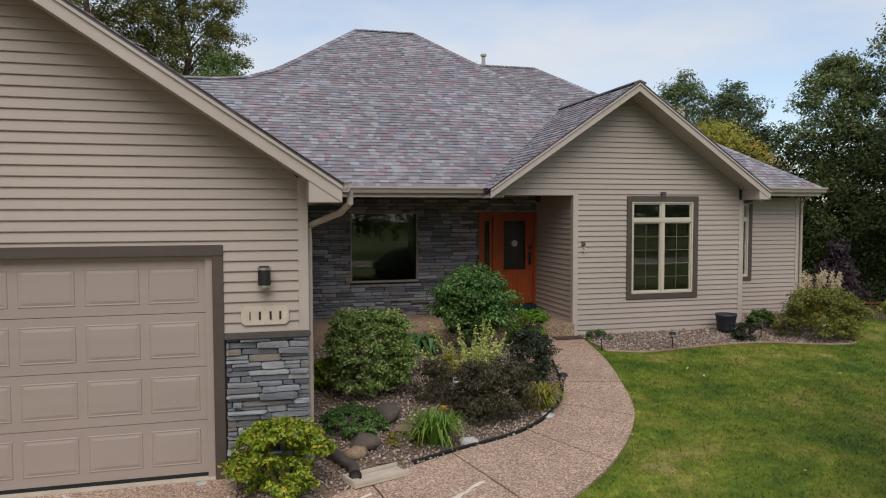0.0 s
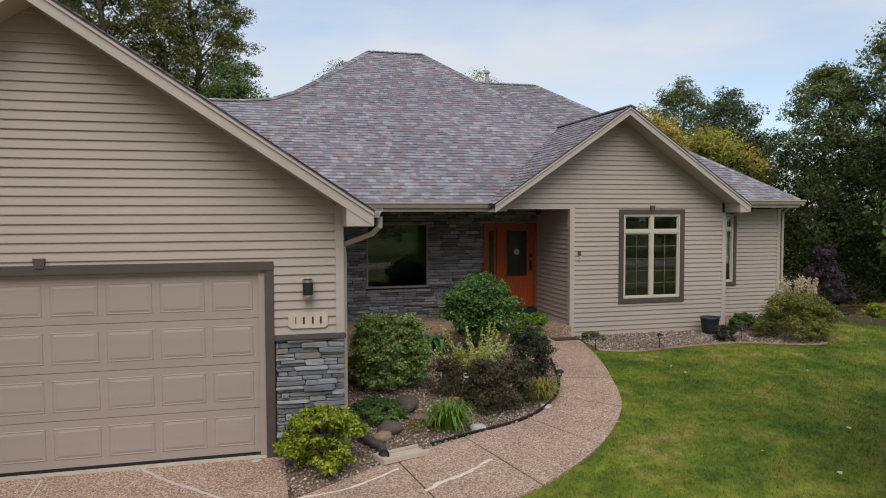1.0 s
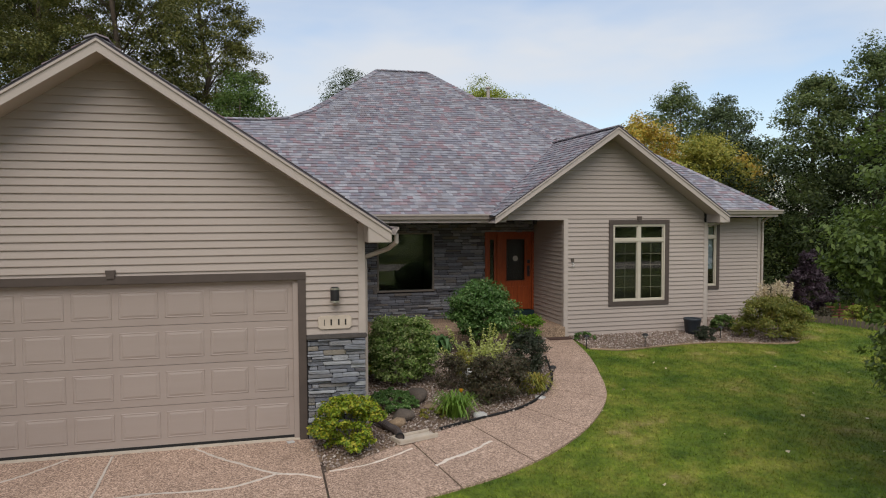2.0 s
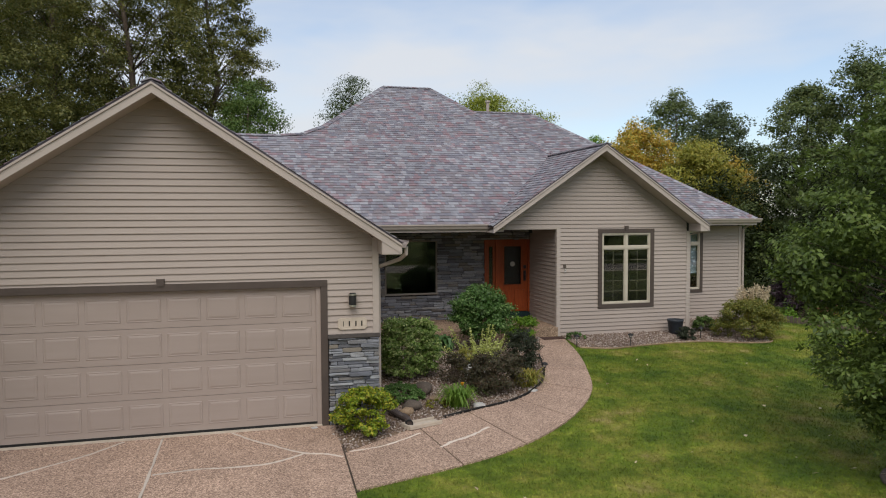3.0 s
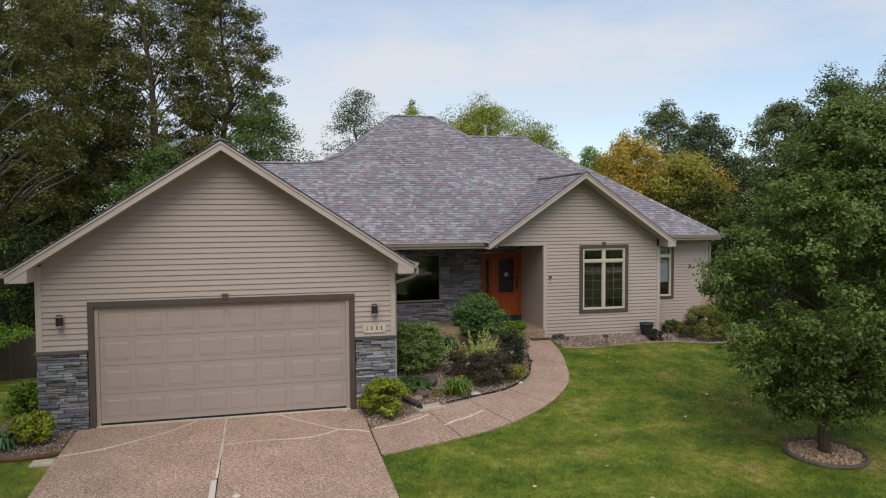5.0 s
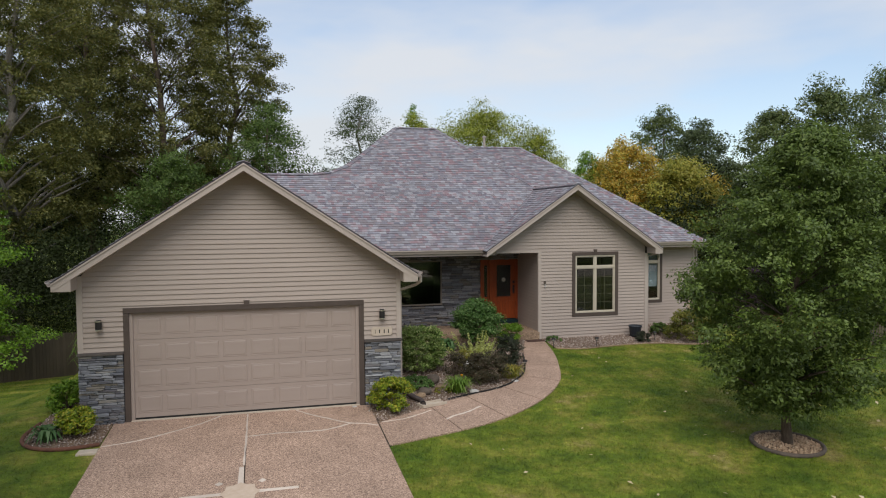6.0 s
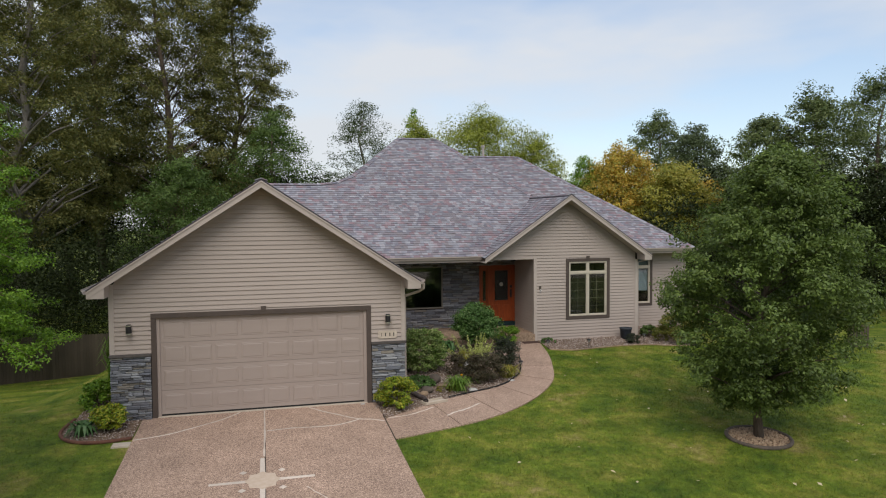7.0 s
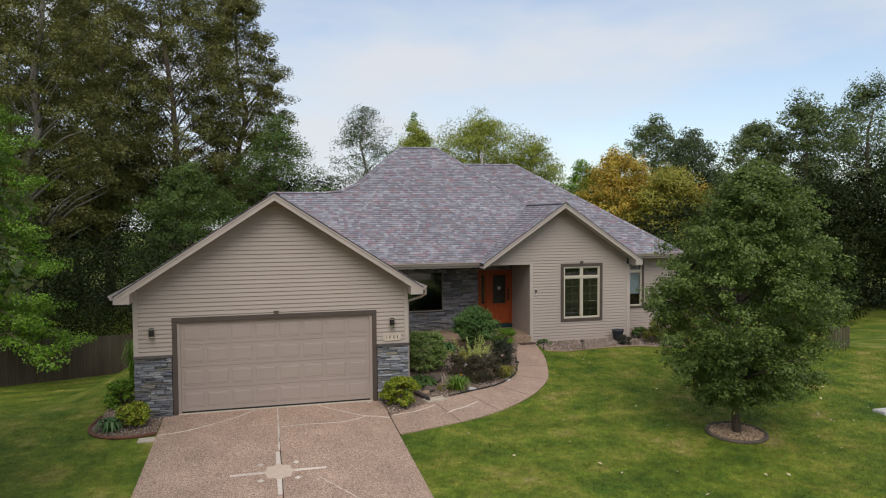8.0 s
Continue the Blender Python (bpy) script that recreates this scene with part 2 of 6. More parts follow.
BARK = material("tree_bark", [hexa("564a3f"), hexa("76685a")], scale=9, rough=0.95, bump=0.9, bump_scale=18, stretch=(3, 3, 0.6), bump_dist=0.03)
BARK_PALE = material("pale_bark", [hexa("6f685f"), hexa("958d82")], scale=6, rough=0.95, bump=0.8, bump_scale=14, stretch=(3, 3, 0.6), bump_dist=0.03)
FENCE = material("weathered_fence", [hexa("4d443b"), hexa("655a4e")], scale=5, rough=0.9, bump=0.4, stretch=(4, 4, 0.6), pieces="object", piece_mix=0.5)
POT = material("black_pot", [hexa("22262b"), hexa("30353b")], scale=8, rough=0.45, big=0.1)
# darkness of unlit rooms, put into the colour of what stands behind glass
ROOM_SHADE = material("painted_room_shade", [hexa("2c2b28"), hexa("383632")], scale=2, rough=0.9, bump=0.0)
BLIND = material("blue_grey_blind", [hexa("6b7884"), hexa("788590")], scale=3, rough=0.7, bump=0.0)
ASPHALT = material("asphalt", [hexa("47474a"), hexa("58585b")], scale=30, rough=0.9, bump=0.4)
GLASS = glass_material("window_glass", (0.86, 0.9, 0.88, 1))
GLASS_FROST = glass_material("leaded_glass", (0.6, 0.66, 0.66, 1), 0.12)
TRELLIS_RED = material("red_stained_wood", [hexa("4f2a22"), hexa("65362a")], scale=8, rough=0.8, bump=0.3)
ROCK_PINK = material("pinkish_rock", [hexa("8f7568"), hexa("ab9081")], scale=5, rough=0.85, bump=0.5, bump_scale=12)
MAT_BROWN = material("brown_mat", [hexa("3a2a24"), hexa("553d33")], scale=25, rough=0.95, bump=0.5)
MAT_TEAL = material("door_mat", [hexa("16282a"), hexa("20363a")], scale=30, rough=0.95, bump=0.4)


def leaf_material(name, cols, tr=0.36, spec=0.4):
    return material(name, [hexa(c) for c in cols], scale=0.9, rough=0.42, rough2=0.6, bump=0.0, spec=spec, pieces="island", piece_mix=0.65, big=0.25, big_scale=0.5, translucent=tr)


LEAF_MAPLE = leaf_material("maple_leaves", ["43552a", "5a6e32", "778a40", "4f6330", "a4ac58"])
LEAF_WOODS = leaf_material("woodland_leaves", ["3a492a", "4d5d32", "65743e", "757e4a", "465633"])
LEAF_MID = leaf_material("mid_green_leaves", ["35491f", "475f28", "5b7434", "6d8040", "3e5524"])
LEAF_GOLD = leaf_material("gold_green_leaves", ["808a38", "a09e42", "96963e", "b4a648", "748236", "c0ac4a"])
LEAF_OLIVE = leaf_material("olive_brown_leaves", ["474d27", "5b612f", "727238", "858043", "4f592b", "6a6d36"])
LEAF_YELLOW = leaf_material("autumn_yellow_leaves", ["a29a40", "bea640", "c89e3e", "909a44", "d4ae48", "aca444"])
LEAF_LIME = leaf_material("yellow_green_leaves", ["848e2e", "9ba238", "75832d", "aaae4c", "828d32"])
LEAF_GREY = leaf_material("grey_green_leaves", ["4c5a38", "5f6e44", "424e30", "6d7a50"])
LEAF_BRIGHT = leaf_material("bright_green_leaves", ["4a6e1e", "648a26", "84a432", "567c24", "9ab23c"])
LEAF_SHRUB = leaf_material("shrub_leaves", ["2c4a1e", "446828", "608440", "38591f", "93ac6c", "54763a"])
LEAF_PALETOP = leaf_material("pale_edged_leaves", ["3a5820", "5a7a30", "86a04e", "b8c07e", "4c6c28", "6e8c3c"])
LEAF_SPIREA = leaf_material("gold_spirea_leaves", ["56741e", "789226", "9cae30", "c2b840", "4a681e", "8aa42c", "d2c24c"])
LEAF_DARK = leaf_material("dark_evergreen_leaves", ["2a3322", "37422c", "444633", "2f3a27", "56553f"])
LEAF_BARBERRY = leaf_material("barberry_leaves", ["3e3a2c", "504a38", "4a4d32", "62503e", "383d2e"])
LEAF_BRONZE = leaf_material("bronze_green_leaves", ["4b5726", "616c2c", "7c7f34", "8f863c", "6b6632"])
LEAF_PURPLE = leaf_material("purple_leaves", ["34272e", "44323a", "51404a", "2d2329"])
LEAF_CHART = leaf_material("chartreuse_leaves", ["a5b24e", "c0c96a", "d5d894", "8fa042"])
LEAF_GRASS = leaf_material("ornamental_grass", ["4f6f22", "62842c", "78973a", "8f9c44"])
LEAF_DRY = leaf_material("dry_grass", ["8a8536", "a2913f", "75802f", "b09a52"])
LEAF_HOSTA = leaf_material("hosta_leaves", ["3c5c30", "4c6f3c", "5c7f48", "7b9468"])
PLUME = leaf_material("pale_plumes", ["d0bd9c", "e2d2b4", "c2ac8a"])
FLOWER = leaf_material("orange_flower", ["c98a1e", "d79a2a"])
# leaf greens taken near black: the wood's deep shade is in the colour
SHADED_LEAF = leaf_material("shaded_far_wood_leaves", ["1a2210", "232c14", "2c3418", "363c1d"], 0.15, 0.1)


# ---- mesh tools ----
rng = random.Random(7)


class Geo:
    """Vertices and faces gathered for one mesh."""
    def __init__(self):
        self.v, self.f = [], []

    def add(self, verts, faces):
        k = len(self.v)
        self.v += [tuple(p) for p in verts]
        self.f += [tuple(i + k for i in q) for q in faces]
        return self

    def box(self, lo, hi):
        (a, b, c), (d, e, g) = lo, hi
        return self.add([(a, b, c), (d, b, c), (d, e, c), (a, e, c), (a, b, g), (d, b, g), (d, e, g), (a, e, g)],
                        [(0, 3, 2, 1), (4, 5, 6, 7), (0, 1, 5, 4), (1, 2, 6, 5), (2, 3, 7, 6), (3, 0, 4, 7)])

    def prism(self, poly, z0, z1):
        """Upright prism over a polygon of (x, y); z0 and z1 may be functions of (x, y)."""
        n = len(poly)
        f0 = z0 if callable(z0) else (lambda x, y: z0)
        f1 = z1 if callable(z1) else (lambda x, y: z1)
        vs = [(x, y, f0(x, y)) for x, y in poly] + [(x, y, f1(x, y)) for x, y in poly]
        return self.add(vs, [tuple(range(n - 1, -1, -1)), tuple(range(n, 2 * n))] + [(i, (i + 1) % n, n + (i + 1) % n, n + i) for i in range(n)])

    def extrude(self, poly3, vec):
        """Solid swept from a planar polygon of 3D points along a vector."""
        n = len(poly3)
        vs = list(poly3) + [tuple(Vector(p) + Vector(vec)) for p in poly3]
        return self.add(vs, [tuple(range(n - 1, -1, -1)), tuple(range(n, 2 * n))] + [(i, (i + 1) % n, n + (i + 1) % n, n + i) for i in range(n)])

    def tube(self, pts, radii, sides=8):
        """Tapered tube along a polyline."""
        rings, u = [], None
        for i, p in enumerate(pts):
            a, b = Vector(pts[max(0, i - 1)]), Vector(pts[min(len(pts) - 1, i + 1)])
            d = (b - a).normalized() if (b - a).length > 1e-6 else Vector((0, 0, 1))
            u = d.orthogonal() if u is None else u - d * u.dot(d)
            u.normalize()
            w = d.cross(u)
            r = radii[i] if isinstance(radii, (list, tuple)) else radii
            rings.append([tuple(Vector(p) + r * (math.cos(t) * u + math.sin(t) * w)) for t in (2 * math.pi * k / sides for k in range(sides))])
        n = len(rings)
        faces = [(i * sides + k, i * sides + (k + 1) % sides, (i + 1) * sides + (k + 1) % sides, (i + 1) * sides + k) for i in range(n - 1) for k in range(sides)]
        faces += [tuple(range(sides - 1, -1, -1)), tuple((n - 1) * sides + k for k in range(sides))]
        return self.add([p for ring in rings for p in ring], faces)

    def lathe(self, profile, sides=20, at=(0, 0, 0)):
        """Surface of revolution from (r, z) pairs."""
        vs = [(at[0] + r * math.cos(2 * math.pi * k / sides), at[1] + r * math.sin(2 * math.pi * k / sides), at[2] + z) for r, z in profile for k in range(sides)]
        n = len(profile)
        fs = [(i * sides + k, i * sides + (k + 1) % sides, (i + 1) * sides + (k + 1) % sides, (i + 1) * sides + k) for i in range(n - 1) for k in range(sides)]
        fs += [tuple(range(sides - 1, -1, -1)), tuple((n - 1) * sides + k for k in range(sides))]
        return self.add(vs, fs)


def part(name, geo, mat, parent=None, label="", smooth=False, bevel=0.0, kind=""):
    """One mesh object under a thing or a part."""
    me = bpy.data.meshes.new(name)
    me.from_pydata(geo.v, [], geo.f)
    if bevel:
        bm = bmesh.new()
        bm.from_mesh(me)
        bmesh.ops.remove_doubles(bm, verts=bm.verts, dist=1e-5)
        bmesh.ops.recalc_face_normals(bm, faces=bm.faces)
        bmesh.ops.bevel(bm, geom=list(bm.edges), offset=bevel, segments=2, affect="EDGES", clamp_overlap=True)
        bm.to_mesh(me)
        bm.free()
    me.materials.append(mat)
    if smooth:
        me.shade_smooth()
    ob = new(name, me)
    if parent:
        ob.parent = parent
    if label:
        ob["label"] = label
    if kind:
        ob["kind"] = kind
    return ob


def thing(name, label, category, at=(0, 0, 0), rz=0, group="", kind=""):
    ob = new(name)
    ob.empty_display_size = 0.2
    ob.matrix_world = pose(*at, 0, 0, rz)
    return tagged(ob, label, category, group, kind)


def share(name, mesh, parent, m):
    ob = new(name, mesh)
    ob.parent = parent
    ob.matrix_basis = m
    return ob


def rock_mesh(name, mat, seed, flat=0.7, sub=2):
    r = random.Random(seed)
    bm = bmesh.new()
    bmesh.ops.create_icosphere(bm, subdivisions=sub, radius=1.0)
    off = Vector((r.random() * 9, r.random() * 9, r.random() * 9))
    for v in bm.verts:
        v.co *= 1 + 0.35 * noise.noise(v.co * 1.1 + off) + 0.1 * noise.noise(v.co * 3 + off)
        v.co.z *= flat
    me = bpy.data.meshes.new(name)
    bm.to_mesh(me)
    bm.free()
    me.materials.append(mat)
    me.shade_smooth()
    return me


def ground_z(x, y):
    """Height of the lot: a gentle rise to the house, falling away behind the garage's far side."""
    g = 0.05 * min(max(y, -40.0), 5.6)
    w = min(1.0, max(0.0, (-7.2 - x) / 3.0))
    w = w * w * (3 - 2 * w)
    fall = -0.145 * min(max(y - 1.0, 0.0), 18.0) if y > 1.0 else g
    a, b = min(1.0, max(0.0, (x - 12.5) / 9.0)), min(1.0, max(0.0, (y + 2.0) / 16.0))
    g -= 1.9 * a * a * (3 - 2 * a) * b * b * (3 - 2 * b)
    return g * (1 - w) + min(g, fall) * w


def spline(pts, n):
    """Points along a smooth curve through pts, n to each span."""
    out = []
    P = [Vector((*p, 0)) if len(p) == 2 else Vector(p) for p in pts]
    for i in range(len(P) - 1):
        a, b, c, d = P[max(0, i - 1)], P[i], P[i + 1], P[min(len(P) - 1, i + 2)]
        for k in range(n):
            t = k / n
            out.append(0.5 * ((2 * b) + (c - a) * t + (2 * a - 5 * b + 4 * c - d) * t * t + (3 * b - 3 * c + d - a) * t ** 3))
    out.append(P[-1])
    return out


def inside(poly, x, y):
    """Whether points lie in a polygon (numpy arrays)."""
    r = np.zeros(x.shape, bool)
    for (ax, ay), (bx, by) in zip(poly, poly[1:] + poly[:1]):
        if ay == by:
            continue
        c = ((ay > y) != (by > y)) & (x < (bx - ax) * (y - ay) / (by - ay) + ax)
        r ^= c
    return r


# ---- ground, drive, walk ----
gx = sorted(set([-400, -200, -120, -80] + [-60 + 4 * i for i in range(12)] + [-14 + i for i in range(31)] + [18 + 4 * i for i in range(12)] + [80, 120, 200, 400]))
gy = sorted(set([-400, -200, -120, -80] + [-60 + 4 * i for i in range(10)] + [-22 + i for i in range(45)] + [24 + 4 * i for i in range(14)] + [100, 160, 250, 400]))
g = Geo()
g.v = [(x, y, ground_z(x, y)) for y in gy for x in gx]
nx = len(gx)
g.f = [(j * nx + i, j * nx + i + 1, (j + 1) * nx + i + 1, (j + 1) * nx + i) for j in range(len(gy) - 1) for i in range(nx - 1)]
tagged(part("ground", g, LAWN, smooth=True), "mown green lawn with dry yellowish patches", "lawn", kind="structure")

DRIVE_L, DRIVE_R, DRIVE_END = -6.38, -0.9, -40.0
WALK_IN = [(-0.88, -1.3), (0.45, -0.45), (1.5, 0.1), (2.64, 0.6), (3.5, 1.5), (3.97, 2.5), (4.35, 3.65), (5.08, 5.45)]
WALK_OUT = [(-0.88, -2.63), (0.75, -2.13), (1.95, -1.57), (3.2, -0.57), (4.27, 0.8), (4.9, 2.3), (5.36, 3.75), (5.72, 5.45)]


def flat_top(dz):
    return lambda x, y: ground_z(x, y) + dz


drive = thing("driveway", "pinkish exposed-aggregate concrete driveway with sealed cracks", "driveway", kind="structure")
g = Geo()
for x0, x1 in ((DRIVE_L, -3.64), (-3.615, DRIVE_R)):
    for y0, y1 in ((-6.9, -0.03), (-13.6, -6.93), (-20.3, -13.63), (-27.0, -20.33), (DRIVE_END, -27.03)):
        g = Geo()
        g.prism([(x0, y0), (x1, y0), (x1, y1), (x0, y1)], flat_top(-0.12), flat_top(0.03))
        part("slab", g, CONCRETE, drive)
g = Geo().prism([(DRIVE_L + 0.03, DRIVE_END), (DRIVE_R - 0.03, DRIVE_END), (DRIVE_R - 0.03, -0.03), (DRIVE_L + 0.03, -0.03)], flat_top(-0.1), flat_top(0.015))
part("joint_bed", g, JOINT, drive)
g = Geo().prism([(-6.16, -0.03), (-1.0, -0.03), (-1.0, 0.25), (-6.16, 0.25)], -0.1, 0.045)
part("apron", g, PALE_CONC, drive, "pale concrete sill under the garage door")


def ribbon(pts, width, dz, n=6, jitter=0.012, seed=1):
    """A narrow raised strip on the ground along a curve, uneven at its edges."""
    r = random.Random(seed)
    c = spline(pts, n)
    geo = Geo()
    vs = []
    for i, p in enumerate(c):
        d = (c[min(i + 1, len(c) - 1)] - c[max(i - 1, 0)]).normalized()
        s = Vector((-d.y, d.x, 0))
        for k in (-1, 1):
            q = p + s * k * (width / 2 + r.uniform(-jitter, jitter))
            vs.append((q.x, q.y, ground_z(q.x, q.y) + dz))
    low = [(x, y, z - 0.02) for x, y, z in vs]
    n2 = len(vs)
    fs = []
    for i in range(len(c) - 1):
        a, b, c2, d2 = 2 * i, 2 * i + 1, 2 * i + 3, 2 * i + 2
        fs += [(a, d2, c2, b), (a, a + n2, d2 + n2, d2), (b, c2, c2 + n2, b + n2)]
    geo.add(vs + low, fs)
    return geo


CRACKS = [[(-3.63, -0.1), (-3.63, -1.5), (-3.65, -3.0)], [(-4.2, -0.08), (-4.6, -0.5), (-5.08, -0.84), (-5.68, -1.22), (-6.36, -1.42)],
          [(-3.58, -1.5), (-3.0, -1.44), (-2.57, -1.48), (-1.98, -1.46), (-1.45, -1.18)], [(-2.57, -0.06), (-2.2, -0.5), (-1.94, -0.75), (-1.51, -1.16), (-1.2, -1.27), (-0.92, -1.45)]]
for i, c in enumerate(CRACKS):
    part("sealed_crack", ribbon(c, 0.034 if i else 0.03, 0.036, 8, 0.009, i), CRACK_FILL, drive)
part("faint_crack", ribbon([(-2.9, -4.6), (-2.5, -5.3), (-2.2, -5.8), (-1.6, -6.3)], 0.02, 0.034, 8, 0.01, 9), CRACK_FILL, drive)
# compass inlay
CX, CY = -3.68, -4.15
for dx, dy, w in ((0, 1, 0.1), (0, -1, 0.1), (1, 0, 0.1), (-1, 0, 0.1)):
    g = Geo()
    a, b = 0.28, 1.08 if dy else 0.96
    poly = [(CX + dx * a - dy * w / 2, CY + dy * a - dx * w / 2), (CX + dx * a + dy * w / 2, CY + dy * a + dx * w / 2), (CX + dx * b + dy * w / 2.4, CY + dy * b + dx * w / 2.4), (CX + dx * b - dy * w / 2.4, CY + dy * b - dx * w / 2.4)]
    part("compass_arm", g.prism(poly if dx + dy > 0 and dy else poly[::-1] if dy == 0 and dx > 0 else poly, flat_top(0.0), flat_top(0.036)), CRACK_FILL, drive)
disc = [(CX + (0.33 if k % 2 == 0 else 0.27) * math.cos(k * math.pi / 8), CY + (0.4 if k % 2 == 0 else 0.33) * math.sin(k * math.pi / 8)) for k in range(16)]
part("compass_disc", Geo().prism(disc, flat_top(0.0), flat_top(0.038)), INLAY, drive)
for dx, dy in ((-0.36, 0.42), (0.36, 0.42), (-0.36, -0.38), (0.36, -0.38)):
    p = [(CX + dx - 0.07, CY + dy), (CX + dx, CY + dy - 0.08), (CX + dx + 0.07, CY + dy), (CX + dx, CY + dy + 0.08)]
    part("compass_diamond", Geo().prism(p, flat_top(0.0), flat_top(0.036)), CRACK_FILL, drive)

part("joint_strip", Geo().prism([(-0.95, -2.66), (-0.84, -2.66), (-0.84, -0.9), (-0.95, -0.9)], flat_top(-0.1), flat_top(0.02)), JOINT, drive)
walkway = thing("walkway", "curved exposed-aggregate concrete garden path with saw-cut joints", "path", kind="structure")
ins, outs = spline(WALK_IN, 8), spline(WALK_OUT, 8)
for s in range(7):
    a, b = s * 8, s * 8 + 8
    inn, out = ins[a:b + 1], outs[a:b + 1]
    d0, d1 = (inn[1] - inn[0]).normalized() * 0.012, (inn[-1] - inn[-2]).normalized() * 0.012
    poly = [(p.x, p.y) for p in out] + [(p.x, p.y) for p in reversed(inn)]
    n = len(out)
    poly = [(x + (d0.x if i in (0, 2 * n - 1) else -d1.x if i in (n - 1, n) else 0), y + (d0.y if i in (0, 2 * n - 1) else -d1.y if i in (n - 1, n) else 0)) for i, (x, y) in enumerate(poly)]
    part("slab", Geo().prism(poly, flat_top(-0.1), flat_top(0.03)), CONCRETE, walkway)
g = Geo()
vs = []
for p, q in zip(ins, outs):
    for k in (0.02, 0.98):
        r = p.lerp(q, k)
        vs.append((r.x, r.y, ground_z(r.x, r.y) + 0.012))
g.add(vs, [(2 * i, 2 * i + 1, 2 * i + 3, 2 * i + 2) for i in range(len(ins) - 1)])
part("joint_bed", g, JOINT, walkway)
part("sealed_crack", ribbon([(-0.8, -1.27), (-0.23, -1.14), (0.42, -0.75)], 0.03, 0.034, 8, 0.01, 21), CRACK_FILL, walkway)
part("sealed_crack", ribbon([(0.6, -1.42), (0.85, -1.22), (1.2, -1.05), (1.6, -0.73)], 0.045, 0.034, 8, 0.015, 22), CRACK_FILL, walkway)

# the street behind, seen only in the panes
tagged(part("road", Geo().prism([(-120, -49), (120, -49), (120, -40), (-120, -40)], flat_top(-0.1), flat_top(0.02)), PALE_CONC), "pale concrete residential street", "road", kind="structure")

# ---- house ----
house = thing("house", "taupe vinyl-sided ranch house with grey shingle roof", "house")
LAP = 0.108


def siding(wall, origin, u, out, zlo, zhi, span, holes=()):
    """Clapboards, one object each. origin + u * s runs along the wall; span(z) gives the wall's two ends; holes: s0, s1, z0, z1."""
    O, U, N = Vector(origin), Vector(u), Vector(out)
    z = zlo
    while z < zhi - 0.02:
        z1 = min(z + LAP, zhi)
        zm = (z + z1) / 2
        (a0, b0), (a1, b1) = span(z), span(z1)
        if abs(a1 - a0) > 0.5:
            a1 = a0
        if b1 <= a1:
            a1 = b1 = (a1 + b1) / 2
        runs = [[a0, b0, a1, b1]]
        for s0, s1, h0, h1 in holes:
            if h0 + 0.05 < zm < h1 - 0.05:
                nr = []
                for r0, r1, t0, t1 in runs:
                    if s1 <= r0 or s0 >= r1:
                        nr.append([r0, r1, t0, t1])
                        continue
                    if s0 > r0 + 0.01:
                        nr.append([r0, s0, min(t0, s0), s0])
                    if s1 < r1 - 0.01:
                        nr.append([s1, r1, s1, max(t1, s1)])
                runs = nr
        for r0, r1, t0, t1 in runs:
            if r1 - r0 < 0.02:
                continue
            g = Geo()
            lo, hi = 0.025, 0.004
            def P(s, zz, d):
                q = O + U * s + N * d
                return (q.x, q.y, zz)
            lip = 0.007
            g.add([P(r0, z, 0), P(r1, z, 0), P(r0, z, lo), P(r1, z, lo), P(r0, z + lip, lo + 0.001), P(r1, z + lip, lo + 0.001), P(t0, z1, hi), P(t1, z1, hi), P(t0, z1, 0), P(t1, z1, 0)],
                  [(0, 1, 3, 2), (2, 3, 5, 4), (4, 5, 7, 6), (6, 7, 9, 8), (0, 2, 4, 6, 8), (1, 9, 7, 5, 3)])
            part("siding_board", g, SIDING, wall)
        z = z1


STONE_KINDS = {}


def stone_variants(mat):
    if mat.name not in STONE_KINDS:
        out = []
        for k in range(10):
            r = random.Random(100 + k)
            bm = bmesh.new()
            bmesh.ops.create_cube(bm, size=1.0)
            bmesh.ops.bevel(bm, geom=list(bm.edges), offset=0.1, segments=1, affect="EDGES")
            for v in bm.verts:
                v.co += Vector((r.uniform(-0.04, 0.04), r.uniform(-0.1, 0.1), r.uniform(-0.06, 0.06)))
            me = bpy.data.meshes.new("stone")
            bm.to_mesh(me)
            bm.free()
            me.materials.append(mat)
            out.append(me)
        STONE_KINDS[mat.name] = out
    return STONE_KINDS[mat.name]


